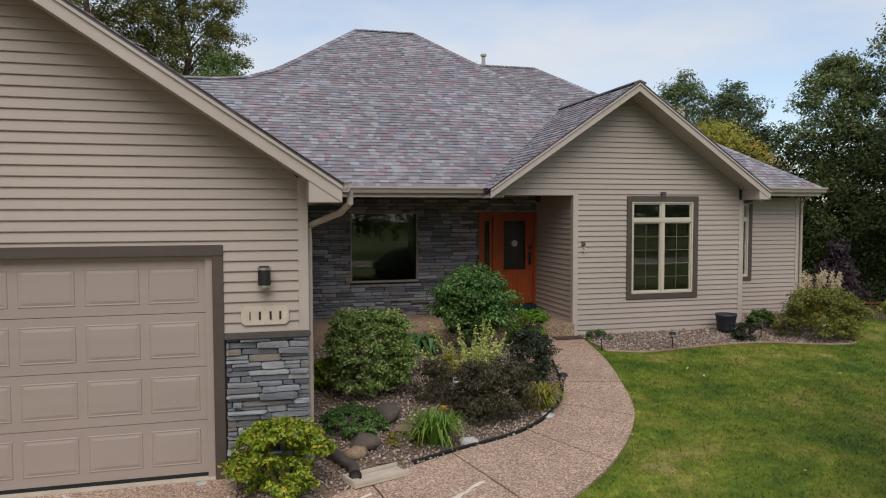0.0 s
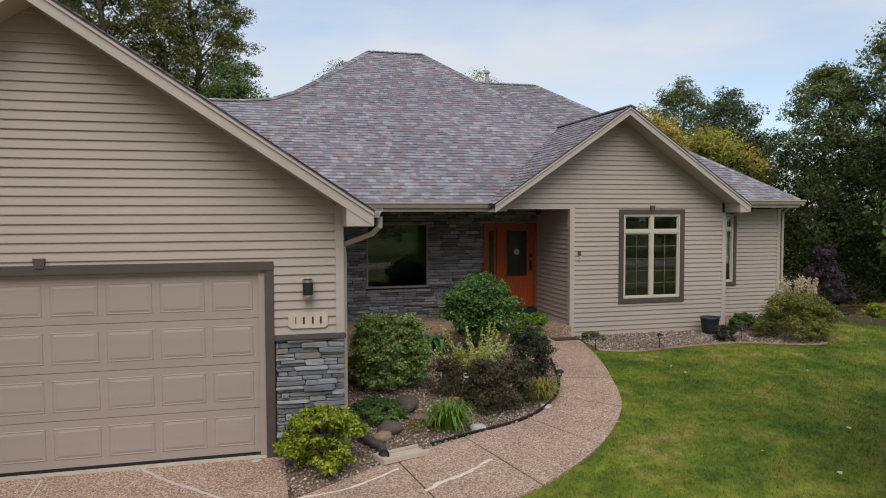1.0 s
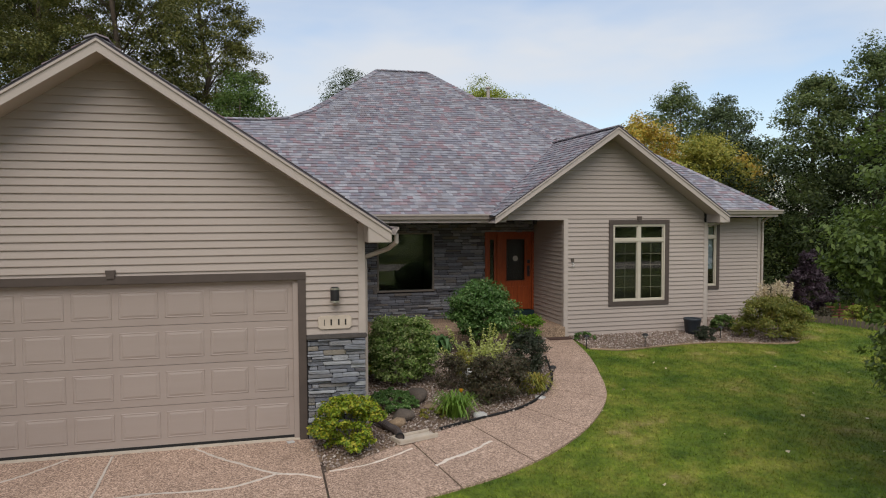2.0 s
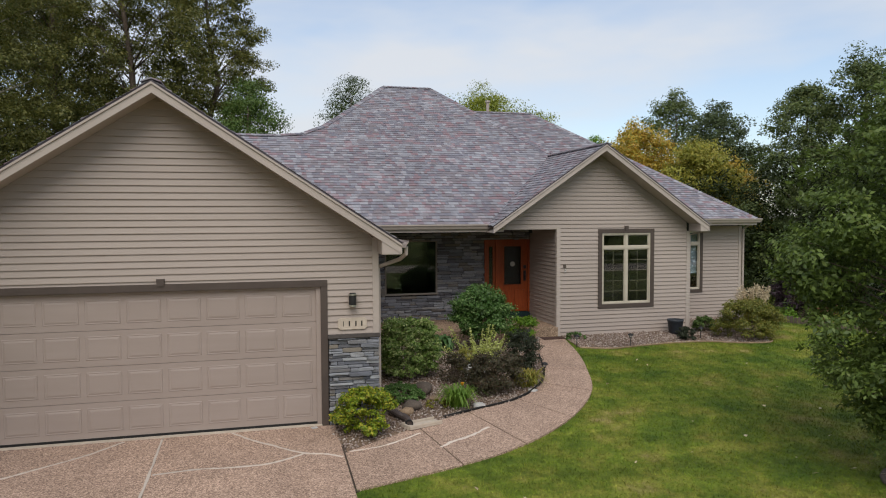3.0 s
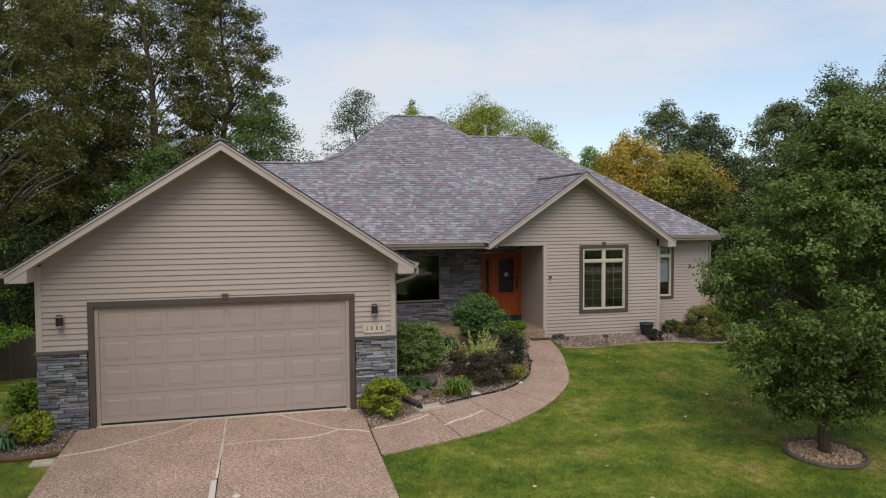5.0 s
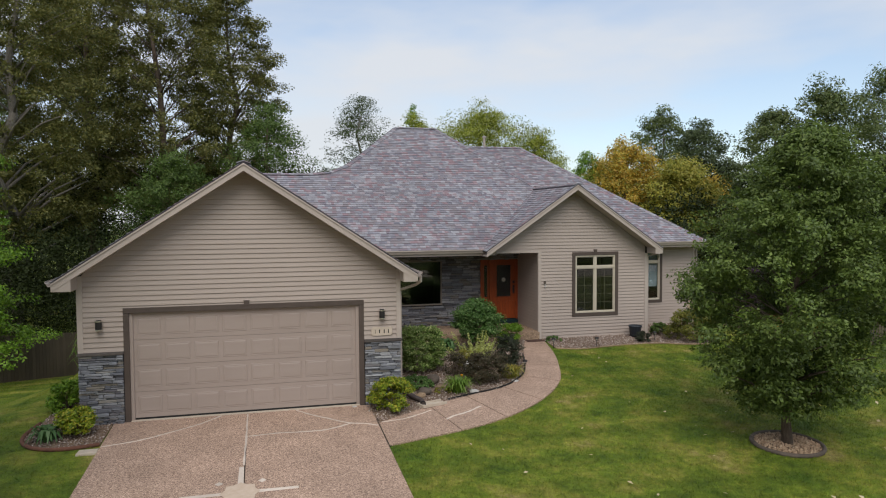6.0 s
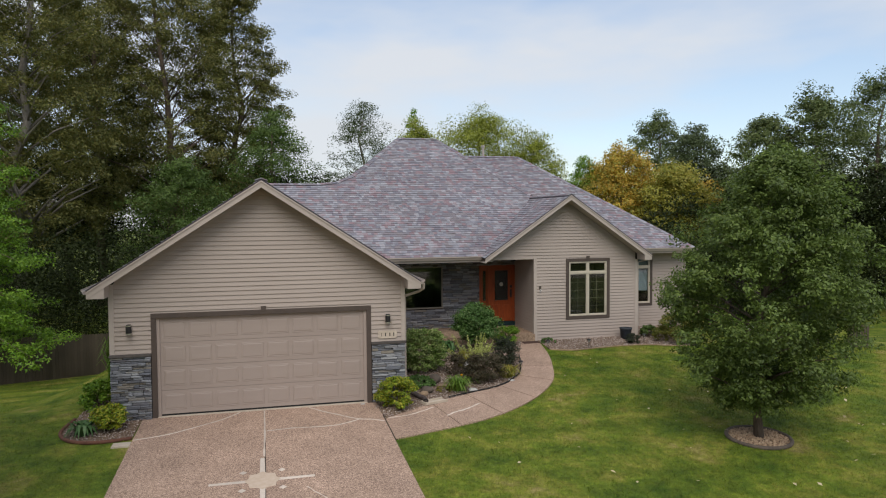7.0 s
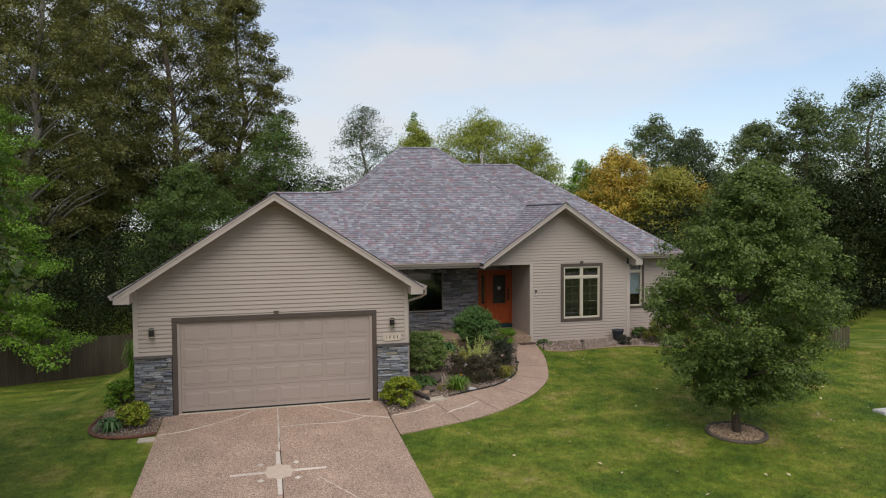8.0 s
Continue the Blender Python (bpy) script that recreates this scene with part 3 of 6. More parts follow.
def stonework(wall, mat, x0, x1, z0, z1, y, seed, hmin, hmax, lmin, lmax, holes=()):
    """Stacked ledge stone on a wall that faces -y, one object a stone."""
    r = random.Random(seed)
    kinds = stone_variants(mat)
    z = z0
    while z < z1 - 0.015:
        h = min(r.uniform(hmin, hmax), z1 - z)
        if z1 - z - h < 0.03:
            h = z1 - z
        x = x0 - r.uniform(0, 0.1)
        while x < x1 - 0.01:
            w = r.uniform(lmin, lmax)
            a, b = max(x, x0), min(x + w, x1)
            if x1 - b < 0.06:
                b = x1
            x += w
            pieces = [(a, b)]
            for s0, s1, h0, h1 in holes:
                if h0 < z + h * 0.5 < h1:
                    pieces = [q for p in pieces for q in ((p[0], min(p[1], s0)), (max(p[0], s1), p[1])) if q[1] - q[0] > 0.03]
            halves = 2 if (h > hmax * 0.86 and r.random() < 0.5) else 1
            for a2, b2 in pieces:
                if b2 - a2 < 0.03:
                    continue
                for k in range(halves):
                    d = r.uniform(0.025, 0.1)
                    hh = h / halves
                    m = Matrix.Translation(((a2 + b2) / 2, y - d / 2 + 0.012, z + hh * (k + 0.5))) @ Matrix.Diagonal((b2 - a2 - 0.01, d + 0.02, hh - 0.009, 1))
                    share("stone", r.choice(kinds), wall, m)
            if b >= x1:
                break
        z += h


# garage: front wall with its gable
GX0, GX1, GPX, GPZ = -7.035, -0.15, -3.61, 5.605
PITCH = 0.655
GEAVE = 0.33


def garage_top(x):
    return GPZ - 0.165 - PITCH * abs(x - GPX)


wall_g = part("wall", Geo().extrude([(GX0, 0, -0.3), (-6.1, 0, -0.3), (-6.1, 0, 2.43), (-1.06, 0, 2.43), (-1.06, 0, -0.3), (GX1, 0, -0.3), (GX1, 0, garage_top(GX1)), (GPX, 0, garage_top(GPX)), (GX0, 0, garage_top(GX0))], (0, 0.18, 0)), MORTAR, house, "taupe clapboard garage front with stone wainscot")


def garage_span(z):
    h = (GPZ - 0.165 - z) / PITCH
    return max(GX0 + 0.085, GPX - h), min(GX1 - 0.085, GPX + h)


siding(wall_g, (0, 0, 0), (1, 0, 0), (0, -1, 0), 1.565, garage_top(GPX) - 0.02, garage_span, [(-6.157, -1.0, 0, 2.49)])
stonework(wall_g, STONE, -0.985, -0.135, -0.08, 1.5, 0.0, 3, 0.042, 0.092, 0.1, 0.42)
stonework(wall_g, STONE, GX0 - 0.015, -6.17, -0.08, 1.5, 0.0, 4, 0.042, 0.092, 0.1, 0.42)
for a, b in ((-1.0, -0.115), (GX0 - 0.035, -6.155)):
    part("stone_cap", Geo().box((a, -0.1, 1.5), (b, 0.02, 1.562)), CAP, house, "dark stone ledge cap", bevel=0.012)
for a, b in ((GX1 - 0.085, GX1 + 0.02), (GX0 - 0.02, GX0 + 0.085)):
    part("corner_board", Geo().box((a, -0.03, 1.565), (b, 0.06, garage_top(GX1) + 0.02)), TRIM_PALE, house)
for n, x in (("a", GX1), ("b", GX0)):
    side = 1 if n == "a" else -1
    g = Geo().box((min(x, x - side * 0.15), 0.18, -3.5 if n == "b" else -0.3), (max(x, x - side * 0.15), 9.5 if side > 0 else 18.5, 3.2))
    w = part("wall", g, MORTAR, house, "garage side wall")
    siding(w, (x, 0.06, 0), (0, 1, 0), (side, 0, 0), 0.2, 3.1, lambda z: (0.0, 7.6 if side > 0 else 9.4))
part("wall", Geo().box((GX0, 18.5, -3.5), (12.74, 18.65, 3.3)), SIDING, house, "rear wall of the house")
part("wall", Geo().extrude([(GX0, 18.5, 3.2), (GX1, 18.5, 3.2), (GPX, 18.5, garage_top(GPX))], (0, 0.15, 0)), SIDING, house, "rear garage gable")
# door trim, door
g = Geo().box((-6.157, -0.035, -0.02), (-6.045, 0.12, 2.49))
part("door_trim", g, TRIM_BROWN, house, bevel=0.005)
part("door_trim", Geo().box((-1.112, -0.035, -0.02), (-1.0, 0.12, 2.49)), TRIM_BROWN, house, bevel=0.005)
part("door_trim", Geo().box((-6.157, -0.04, 2.378), (-1.0, 0.12, 2.492)), TRIM_BROWN, house, bevel=0.005)
g = Geo().extrude([(-3.66, -0.055, 2.46), (-3.56, -0.055, 2.46), (-3.545, -0.055, 2.575), (-3.675, -0.055, 2.575)], (0, 0.06, 0))
part("keystone", g, TRIM_BROWN, house)
part("door_jamb", Geo().box((-6.045, 0.02, 0.0), (-5.975, 0.16, 2.378)), DOOR_TAN, house)
part("door_jamb", Geo().box((-1.185, 0.02, 0.0), (-1.112, 0.16, 2.378)), DOOR_TAN, house)
part("door_jamb", Geo().box((-5.975, 0.02, 2.345), (-1.185, 0.16, 2.378)), DOOR_TAN, house)
gdoor = part("garage_door", Geo().box((-6.0, 0.12, 0.04), (-1.15, 0.18, 2.352)), DOOR_TAN, house, "closed tan raised-panel sectional garage door")
part("weather_strip", Geo().box((-5.975, 0.06, 0.045), (-1.185, 0.13, 0.085)), BLACK_RUBBER, gdoor)
DX0, DX1 = -5.975, -1.185
for s in range(4):
    z0, z1 = 0.085 + s * 0.567, 0.085 + (s + 1) * 0.567 - 0.006
    g = Geo().box((DX0, 0.065, z0), (DX1, 0.13, z1))
    cw = (DX1 - DX0) / 8
    for c in range(8):
        a, b = DX0 + c * cw + 0.042, DX0 + (c + 1) * cw - 0.042
        if c == 0:
            a += 0.03
        if c == 7:
            b -= 0.03
        lo, hi = z0 + 0.1, z1 - 0.085
        ring = lambda k, d: [(a + k, d, lo + k), (b - k, d, lo + k), (b - k, d, hi - k), (a + k, d, hi - k)]
        rings = [ring(0, 0.0655), ring(0.008, 0.057), ring(0.02, 0.0605), ring(0.05, 0.0535)]
        vs = [p for q in rings for p in q]
        part("door_panel", Geo().add(vs, [(4 * i + k, 4 * i + (k + 1) % 4, 4 * i + 4 + (k + 1) % 4, 4 * i + 4 + k) for i in range(3) for k in range(4)] + [(12, 13, 14, 15)]), DOOR_TAN, gdoor)
    part("door_section", g, DOOR_TAN, gdoor)


# ---- roofs ----
def shingles(roof, O, U, V, poly, seed, pick=0):
    """Shingle tabs on a slope. O + U * a + V * b; poly in (a, b). The first `pick` near the eave are objects of their own, the rest one mesh."""
    O, U, V = Vector(O), Vector(U).normalized(), Vector(V).normalized()
    N = U.cross(V).normalized()
    if N.z < 0:
        N = -N
    r = random.Random(seed)
    EXP = 0.136
    joined = Geo()
    bmin, bmax = min(p[1] for p in poly), max(p[1] for p in poly)
    row, made = 0, 0
    b = bmin
    while b < bmax:
        mid = b + EXP * 0.5
        xs = []
        for (ax, ay), (bx, by) in zip(poly, poly[1:] + poly[:1]):
            if (ay > mid) != (by > mid):
                xs.append((bx - ax) * (mid - ay) / (by - ay) + ax)
        xs.sort()
        for s0, s1 in zip(xs[::2], xs[1::2]):
            a = s0 - r.uniform(0, 0.2)
            while a < s1:
                w = r.choice((0.09, 0.12, 0.15, 0.18, 0.21, 0.26)) * r.uniform(0.9, 1.1)
                p, q = max(a, s0), min(a + w, s1)
                a += w
                if q - p < 0.02:
                    continue
                t = r.choice((0.008, 0.013, 0.018))
                jag = r.choice((0, 0, 0.006, -0.006))
                def P(s, bb, d):
                    return tuple(O + U * s + V * bb + N * d)
                vs = [P(p, b + jag, 0.004), P(q, b + jag, 0.004), P(q, b + jag, 0.006 + t), P(p, b + jag, 0.006 + t), P(p, b + EXP + 0.01, 0.004), P(q, b + EXP + 0.01, 0.004)]
                fs = [(0, 1, 2, 3), (3, 2, 5, 4), (0, 3, 4), (1, 5, 2)]
                if made < pick and 3 < row < 14 and p > poly[0][0] + 4.2:
                    part("shingle", Geo().add(vs, fs), SHINGLE_ONE, roof)
                    made += 1
                else:
                    joined.add(vs, fs)
        b += EXP
        row += 1
    part("shingle_course", joined, SHINGLE, roof, "variegated grey and red asphalt shingles", kind="stuff")


# main roof
EY, EZ = 5.55, 3.33
RY, RZ = 12.745, 8.09
K = (RZ - EZ) / (RY - EY)


def main_z(y):
    return EZ + K * (y - EY)


RL, RR, J = (2.17, RY, RZ), (3.85, RY, RZ), (6.8, 8.85, main_z(8.85))
LY = 9.5
hip = [(-1.6, LY, main_z(LY)), (-0.85, LY + 0.12, main_z(LY + 0.12)), (-0.2, LY + 0.55, main_z(LY + 0.55)), (0.35, LY + 1.13, main_z(LY + 1.13))]
front = [(-5.5, EY, EZ), (4.0, EY, EZ), (4.0, EY + 0.25, main_z(EY + 0.25)), (6.8, EY + 0.25, main_z(EY + 0.25)), J, RR, RL] + hip[::-1] + [(-3.45, LY, main_z(LY))]
g = Geo().add(front, [tuple(range(len(front)))])
JB, ZL = (6.8, 2 * RY - 8.85, J[2]), main_z(LY)
g.add([RR, J, JB], [(0, 1, 2)])
g.add([RL, RR, JB, (6.8, 20, EZ), (2.17, 20, EZ)], [(0, 4, 3, 2, 1)])
g.add([RL, (2.17, 20, EZ), (2.17, RY, ZL)], [(0, 1, 2)])
g.add([(-3.45, LY, ZL), (2.17, LY + 0.02, ZL), (2.17, 20, EZ), (-3.45, 20, EZ)], [(0, 1, 2, 3)])
hl = hip + [RL]
g.add(hl + [(x, y, EZ) for x, y, z in hl], [(i, i + 1, i + 6, i + 5) for i in range(4)])
g.add([(-5.5, EY, EZ), (4.0, EY, EZ), (4.0, EY, EZ - 0.03), (-5.5, EY, EZ - 0.03)], [(0, 1, 2, 3)])
g.add([(-5.5, EY, EZ - 0.03), (4.0, EY, EZ - 0.03), (6.8, 20, EZ - 0.03), (-5.5, 20, EZ - 0.03)], [(0, 1, 2, 3)])
roof = part("roof", g, SHINGLE_BASE, house, "grey and mauve architectural asphalt shingle hip roof")
sl = math.hypot(1, K)
to_ab = lambda p: (p[0], (p[1] - EY) * sl)
shingles(roof, (0, EY - 0.02, EZ - 0.012), (1, 0, 0), (0, 1, K), [to_ab(p) for p in front], 11, pick=300)


def ridge_caps(roof, a, b, seed, w=0.145):
    """Overlapping cap shingles along a hip or ridge."""
    r = random.Random(seed)
    A, B = Vector(a), Vector(b)
    d = (B - A).normalized()
    s = d.cross(Vector((0, 0, 1))).normalized()
    n = s.cross(d).normalized()
    L, x = (B - A).length, 0.0
    g = Geo()
    drop = 0.35
    while x < L:
        e = min(x + 0.2, L)
        p0, p1 = A + d * x + n * 0.033, A + d * e + n * 0.018
        vs = []
        for p in (p0, p1):
            vs += [tuple(p - s * w - n * w * drop), tuple(p), tuple(p + s * w - n * w * drop)]
        vs += [tuple(Vector(v) - n * 0.02) for v in vs]
        g.add(vs, [(0, 1, 4, 3), (1, 2, 5, 4), (0, 6, 7, 1), (1, 7, 8, 2), (0, 3, 9, 6), (2, 8, 11, 5)])
        x += 0.145
    part("ridge_cap", g, SHINGLE, roof)


ridge_caps(roof, RL, RR, 1)
ridge_caps(roof, J, RR, 2)
for a, b in zip(hip, hip[1:] + [RL]):
    ridge_caps(roof, a, b, 3)
ridge_caps(roof, (-3.45, LY, main_z(LY)), hip[0], 4)

# right wing: hip roof over the set-back room
E2Y, E2Z, E2X = 6.75, 3.43, 12.81
R2Y, R2Z, R2X = 13.4, 7.42, 7.92
front2 = [(5.0, E2Y, E2Z), (E2X, E2Y, E2Z), (R2X, R2Y, R2Z), (4.2, R2Y, R2Z)]
g = Geo().add(front2, [(0, 1, 2, 3)])
g.add([(E2X, E2Y, E2Z), (E2X, 20, E2Z), (R2X, R2Y, R2Z)], [(0, 1, 2)])
g.add([(4.2, R2Y, R2Z), (R2X, R2Y, R2Z), (E2X, 20, E2Z), (4.2, 20, E2Z)], [(0, 1, 2, 3)])
g.add([(5, E2Y, E2Z), (5, 20, E2Z), (E2X, 20, E2Z), (E2X, E2Y, E2Z)], [(0, 1, 2, 3)])
roof2 = part("roof", g, SHINGLE_BASE, house, "grey asphalt shingle roof of the end room")
K2 = (R2Z - E2Z) / (R2Y - E2Y)
shingles(roof2, (0, E2Y - 0.02, E2Z - 0.012), (1, 0, 0), (0, 1, K2), [(p[0], (p[1] - E2Y) * math.hypot(1, K2)) for p in front2], 12)
ridge_caps(roof2, (4.2, R2Y, R2Z), (R2X, R2Y, R2Z), 5)
ridge_caps(roof2, (E2X, E2Y, E2Z), (R2X, R2Y, R2Z), 6)


def gable_roof(px, pz, half_l, half_r, y0, y1, pitch, seed, rake_h=0.16):
    """A gable roof whose ridge runs along y: two shingled slabs, rakes, soffits, boxed eave returns."""
    th = 0.035
    roofs = []
    for side, half in ((-1, half_l), (1, half_r)):
        ex, ez = px + side * half, pz - pitch * half
        g = Geo().extrude([(px, y0, pz), (ex, y0, ez), (ex, y0, ez - th), (px, y0, pz - th)], (0, y1 - y0, 0))
        r = part("roof", g, SHINGLE_BASE, house, "grey asphalt shingle gable slope")
        L = math.hypot(half, half * pitch)
        shingles(r, (ex, y0 - 0.015, ez), (0, 1, 0), (-side, 0, pitch), [(0, -0.02), (y1 - y0, -0.02), (y1 - y0, L), (0, L)], seed + side)
        # rake board
        d = th
        g = Geo().extrude([(px, y0 - 0.0, pz - d), (ex, y0 - 0.0, ez - d), (ex, y0 - 0.0, ez - d - rake_h), (px, y0 - 0.0, pz - d - rake_h)], (0, 0.03, 0))
        part("rake_board", g, TRIM_PALE, house)
        g = Geo().extrude([(px, y0 - 0.022, pz - d + 0.004), (ex, y0 - 0.022, ez - d + 0.004), (ex, y0 - 0.022, ez - d - 0.03), (px, y0 - 0.022, pz - d - 0.03)], (0, 0.03, 0))
        part("rake_moulding", g, TRIM_PALE, house)
        g = Geo().extrude([(px, y0 + 0.03, pz - d - rake_h + 0.03), (ex, y0 + 0.03, ez - d - rake_h + 0.03), (ex, y0 + 0.03, ez - d - rake_h + 0.015), (px, y0 + 0.03, pz - d - rake_h + 0.015)], (0, GAP[0], 0))
        part("soffit", g, TRIM_PALE, house)
        roofs.append(r)
    ridge_caps(roofs[0], (px, y0 - 0.01, pz), (px, y1, pz), seed + 5)
    return roofs


GAP = [0.5]
GHALF = 3.79
GAP[0] = 0.52
gable_roof(GPX, GPZ, GHALF, GHALF, -0.53, 19.0, PITCH, 20)


def eave_return(x_in, x_out, y0, y1, z_top, z_bot, slope):
    """Boxed end of an eave below the rake: a wedge whose top follows the slope."""
    g = Geo().extrude([(x_in, y0, z_bot), (x_out, y0, z_bot), (x_out, y0, z_top), (x_in, y0, z_top + slope * abs(x_out - x_in))], (0, y1 - y0, 0))
    part("eave_return", g, TRIM_PALE, house, bevel=0.006)


GEZ = GPZ - PITCH * GHALF
eave_return(GX1 + 0.0, GPX + GHALF, -0.52, 0.02, GEZ - 0.035, GEZ - 0.2, PITCH)
eave_return(GX0 - 0.0, GPX - GHALF, -0.52, 0.02, GEZ - 0.035, GEZ - 0.2, PITCH)
part("soffit", Geo().box((GX1, 0.02, GEZ - 0.165), (GPX + GHALF, 5.6, GEZ - 0.14)), TRIM_PALE, house)
part("soffit", Geo().box((GPX - GHALF, 0.02, GEZ - 0.165), (GX0, 9.4, GEZ - 0.14)), TRIM_PALE, house)


def gutter(p, q, out, h=0.12, d=0.12):
    """K-style gutter from p to q; out: unit vector away from the wall."""
    A, D, N = Vector(p), Vector(q) - Vector(p), Vector(out)
    prof = [(0, 0), (0, -h), (d * 0.55, -h), (d * 0.75, -h * 0.55), (d, -h * 0.25), (d, 0), (d - 0.012, 0), (d - 0.012, -h * 0.22), (d * 0.68, -h * 0.5), (d * 0.5, -h + 0.012), (0.012, -h + 0.012), (0.012, 0)]
    g = Geo().extrude([tuple(A + N * a + Vector((0, 0, b))) for a, b in prof], D)
    return part("gutter", g, GUTTER, house)


gutter((GPX + GHALF + 0.005, -0.5, GEZ + 0.02), (GPX + GHALF + 0.005, 5.5, GEZ + 0.02), (1, 0, 0), 0.11, 0.11)
gutter((GPX - GHALF - 0.005, -0.5, GEZ + 0.02), (GPX - GHALF - 0.005, 9.0, GEZ + 0.02), (-1, 0, 0), 0.11, 0.11)
gutter((0.28, EY + 0.0, EZ + 0.0), (4.1, EY + 0.0, EZ + 0.0), (0, -1, 0))
gutter((9.95, E2Y, E2Z + 0.0), (E2X + 0.1, E2Y, E2Z + 0.0), (0, -1, 0))
part("fascia", Geo().box((0.1, EY + 0.01, EZ - 0.2), (4.1, EY + 0.05, EZ - 0.01)), TRIM_PALE, house)
part("fascia", Geo().box((9.7, E2Y + 0.01, E2Z - 0.2), (E2X, E2Y + 0.05, E2Z - 0.02)), TRIM_PALE, house)
part("soffit", Geo().box((9.6, E2Y + 0.05, E2Z - 0.2), (E2X, 7.42, E2Z - 0.17)), TRIM_PALE, house)

# right gable room
RPX, RPZ, RHALF, RW_Y = 6.77, 5.44, 3.13, 5.59
RPITCH = 0.685
RWL, RWR = 4.0, 9.63
GAP[0] = 0.55
gable_roof(RPX, RPZ, RHALF, RHALF, 5.02, 10.3, RPITCH, 40)
REZ = RPZ - RPITCH * RHALF
eave_return(RWR, RPX + RHALF, 5.03, 5.6, REZ - 0.035, REZ - 0.2, RPITCH)
PORCH_Z, CEIL_Z = 0.55, 3.2


def rtop(x):
    return RPZ - 0.165 - RPITCH * abs(x - RPX)


W1 = (6.82, 8.52, 1.0, 3.172)
wg = Geo()
wg.box((5.65, RW_Y, -0.2), (6.92, RW_Y + 0.16, 3.2))
wg.box((8.42, RW_Y, -0.2), (RWR, RW_Y + 0.16, 3.2))
wg.box((6.92, RW_Y, -0.2), (8.42, RW_Y + 0.16, 1.1))
wg.box((6.92, RW_Y, 3.07), (8.42, RW_Y + 0.16, 3.2))
wg.extrude([(RWL - 0.35, RW_Y, 3.2), (RWR, RW_Y, 3.2), (RWR, RW_Y, rtop(RWR)), (RPX, RW_Y, rtop(RPX)), (RWL - 0.35, RW_Y, 3.21)], (0, 0.16, 0))
wall_r = part("wall", wg, MORTAR, house, "taupe clapboard gable wall")


def r_span(z):
    h = (RPZ - 0.165 - z) / RPITCH
    lo = 5.65 + 0.06 if z < CEIL_Z + 0.005 else RWL - 0.4
    return max(lo, RPX - h), min(RWR - 0.08, RPX + h)


siding(wall_r, (0, RW_Y, 0), (1, 0, 0), (0, -1, 0), 0.29, rtop(RPX) - 0.02, r_span, [(W1[0], W1[1], W1[2], W1[3])])
part("corner_board", Geo().box((5.6, RW_Y - 0.028, 0.29), (5.71, RW_Y + 0.1, CEIL_Z + 0.01)), TRIM_PALE, house)
part("corner_board", Geo().box((RWR - 0.08, RW_Y - 0.028, 0.29), (RWR + 0.02, RW_Y + 0.08, REZ - 0.2)), TRIM_PALE, house)
part("header_trim", Geo().box((3.7, RW_Y - 0.024, CEIL_Z - 0.02), (5.6, RW_Y + 0.1, CEIL_Z + 0.03)), TRIM_PALE, house)
part("foundation", Geo().box((5.68, RW_Y + 0.02, -0.3), (RWR - 0.02, RW_Y + 0.1, 0.3)), PALE_CONC, house)
w = part("wall", Geo().box((5.66, RW_Y + 0.02, 0.3), (5.8, 7.8, 3.25)), MORTAR, house, "porch side wall")
siding(w, (5.66, RW_Y + 0.1, 0), (0, 1, 0), (-1, 0, 0), PORCH_Z, CEIL_Z, lambda z: (0.0, 2.1))
w = part("wall", Geo().box((RWR - 0.15, RW_Y + 0.17, 0.1), (RWR, 7.45, 3.2)), MORTAR, house, "gable room side wall")
siding(w, (RWR, RW_Y + 0.09, 0), (0, 1, 0), (1, 0, 0), 0.29, 3.2, lambda z: (0.0, 1.73))


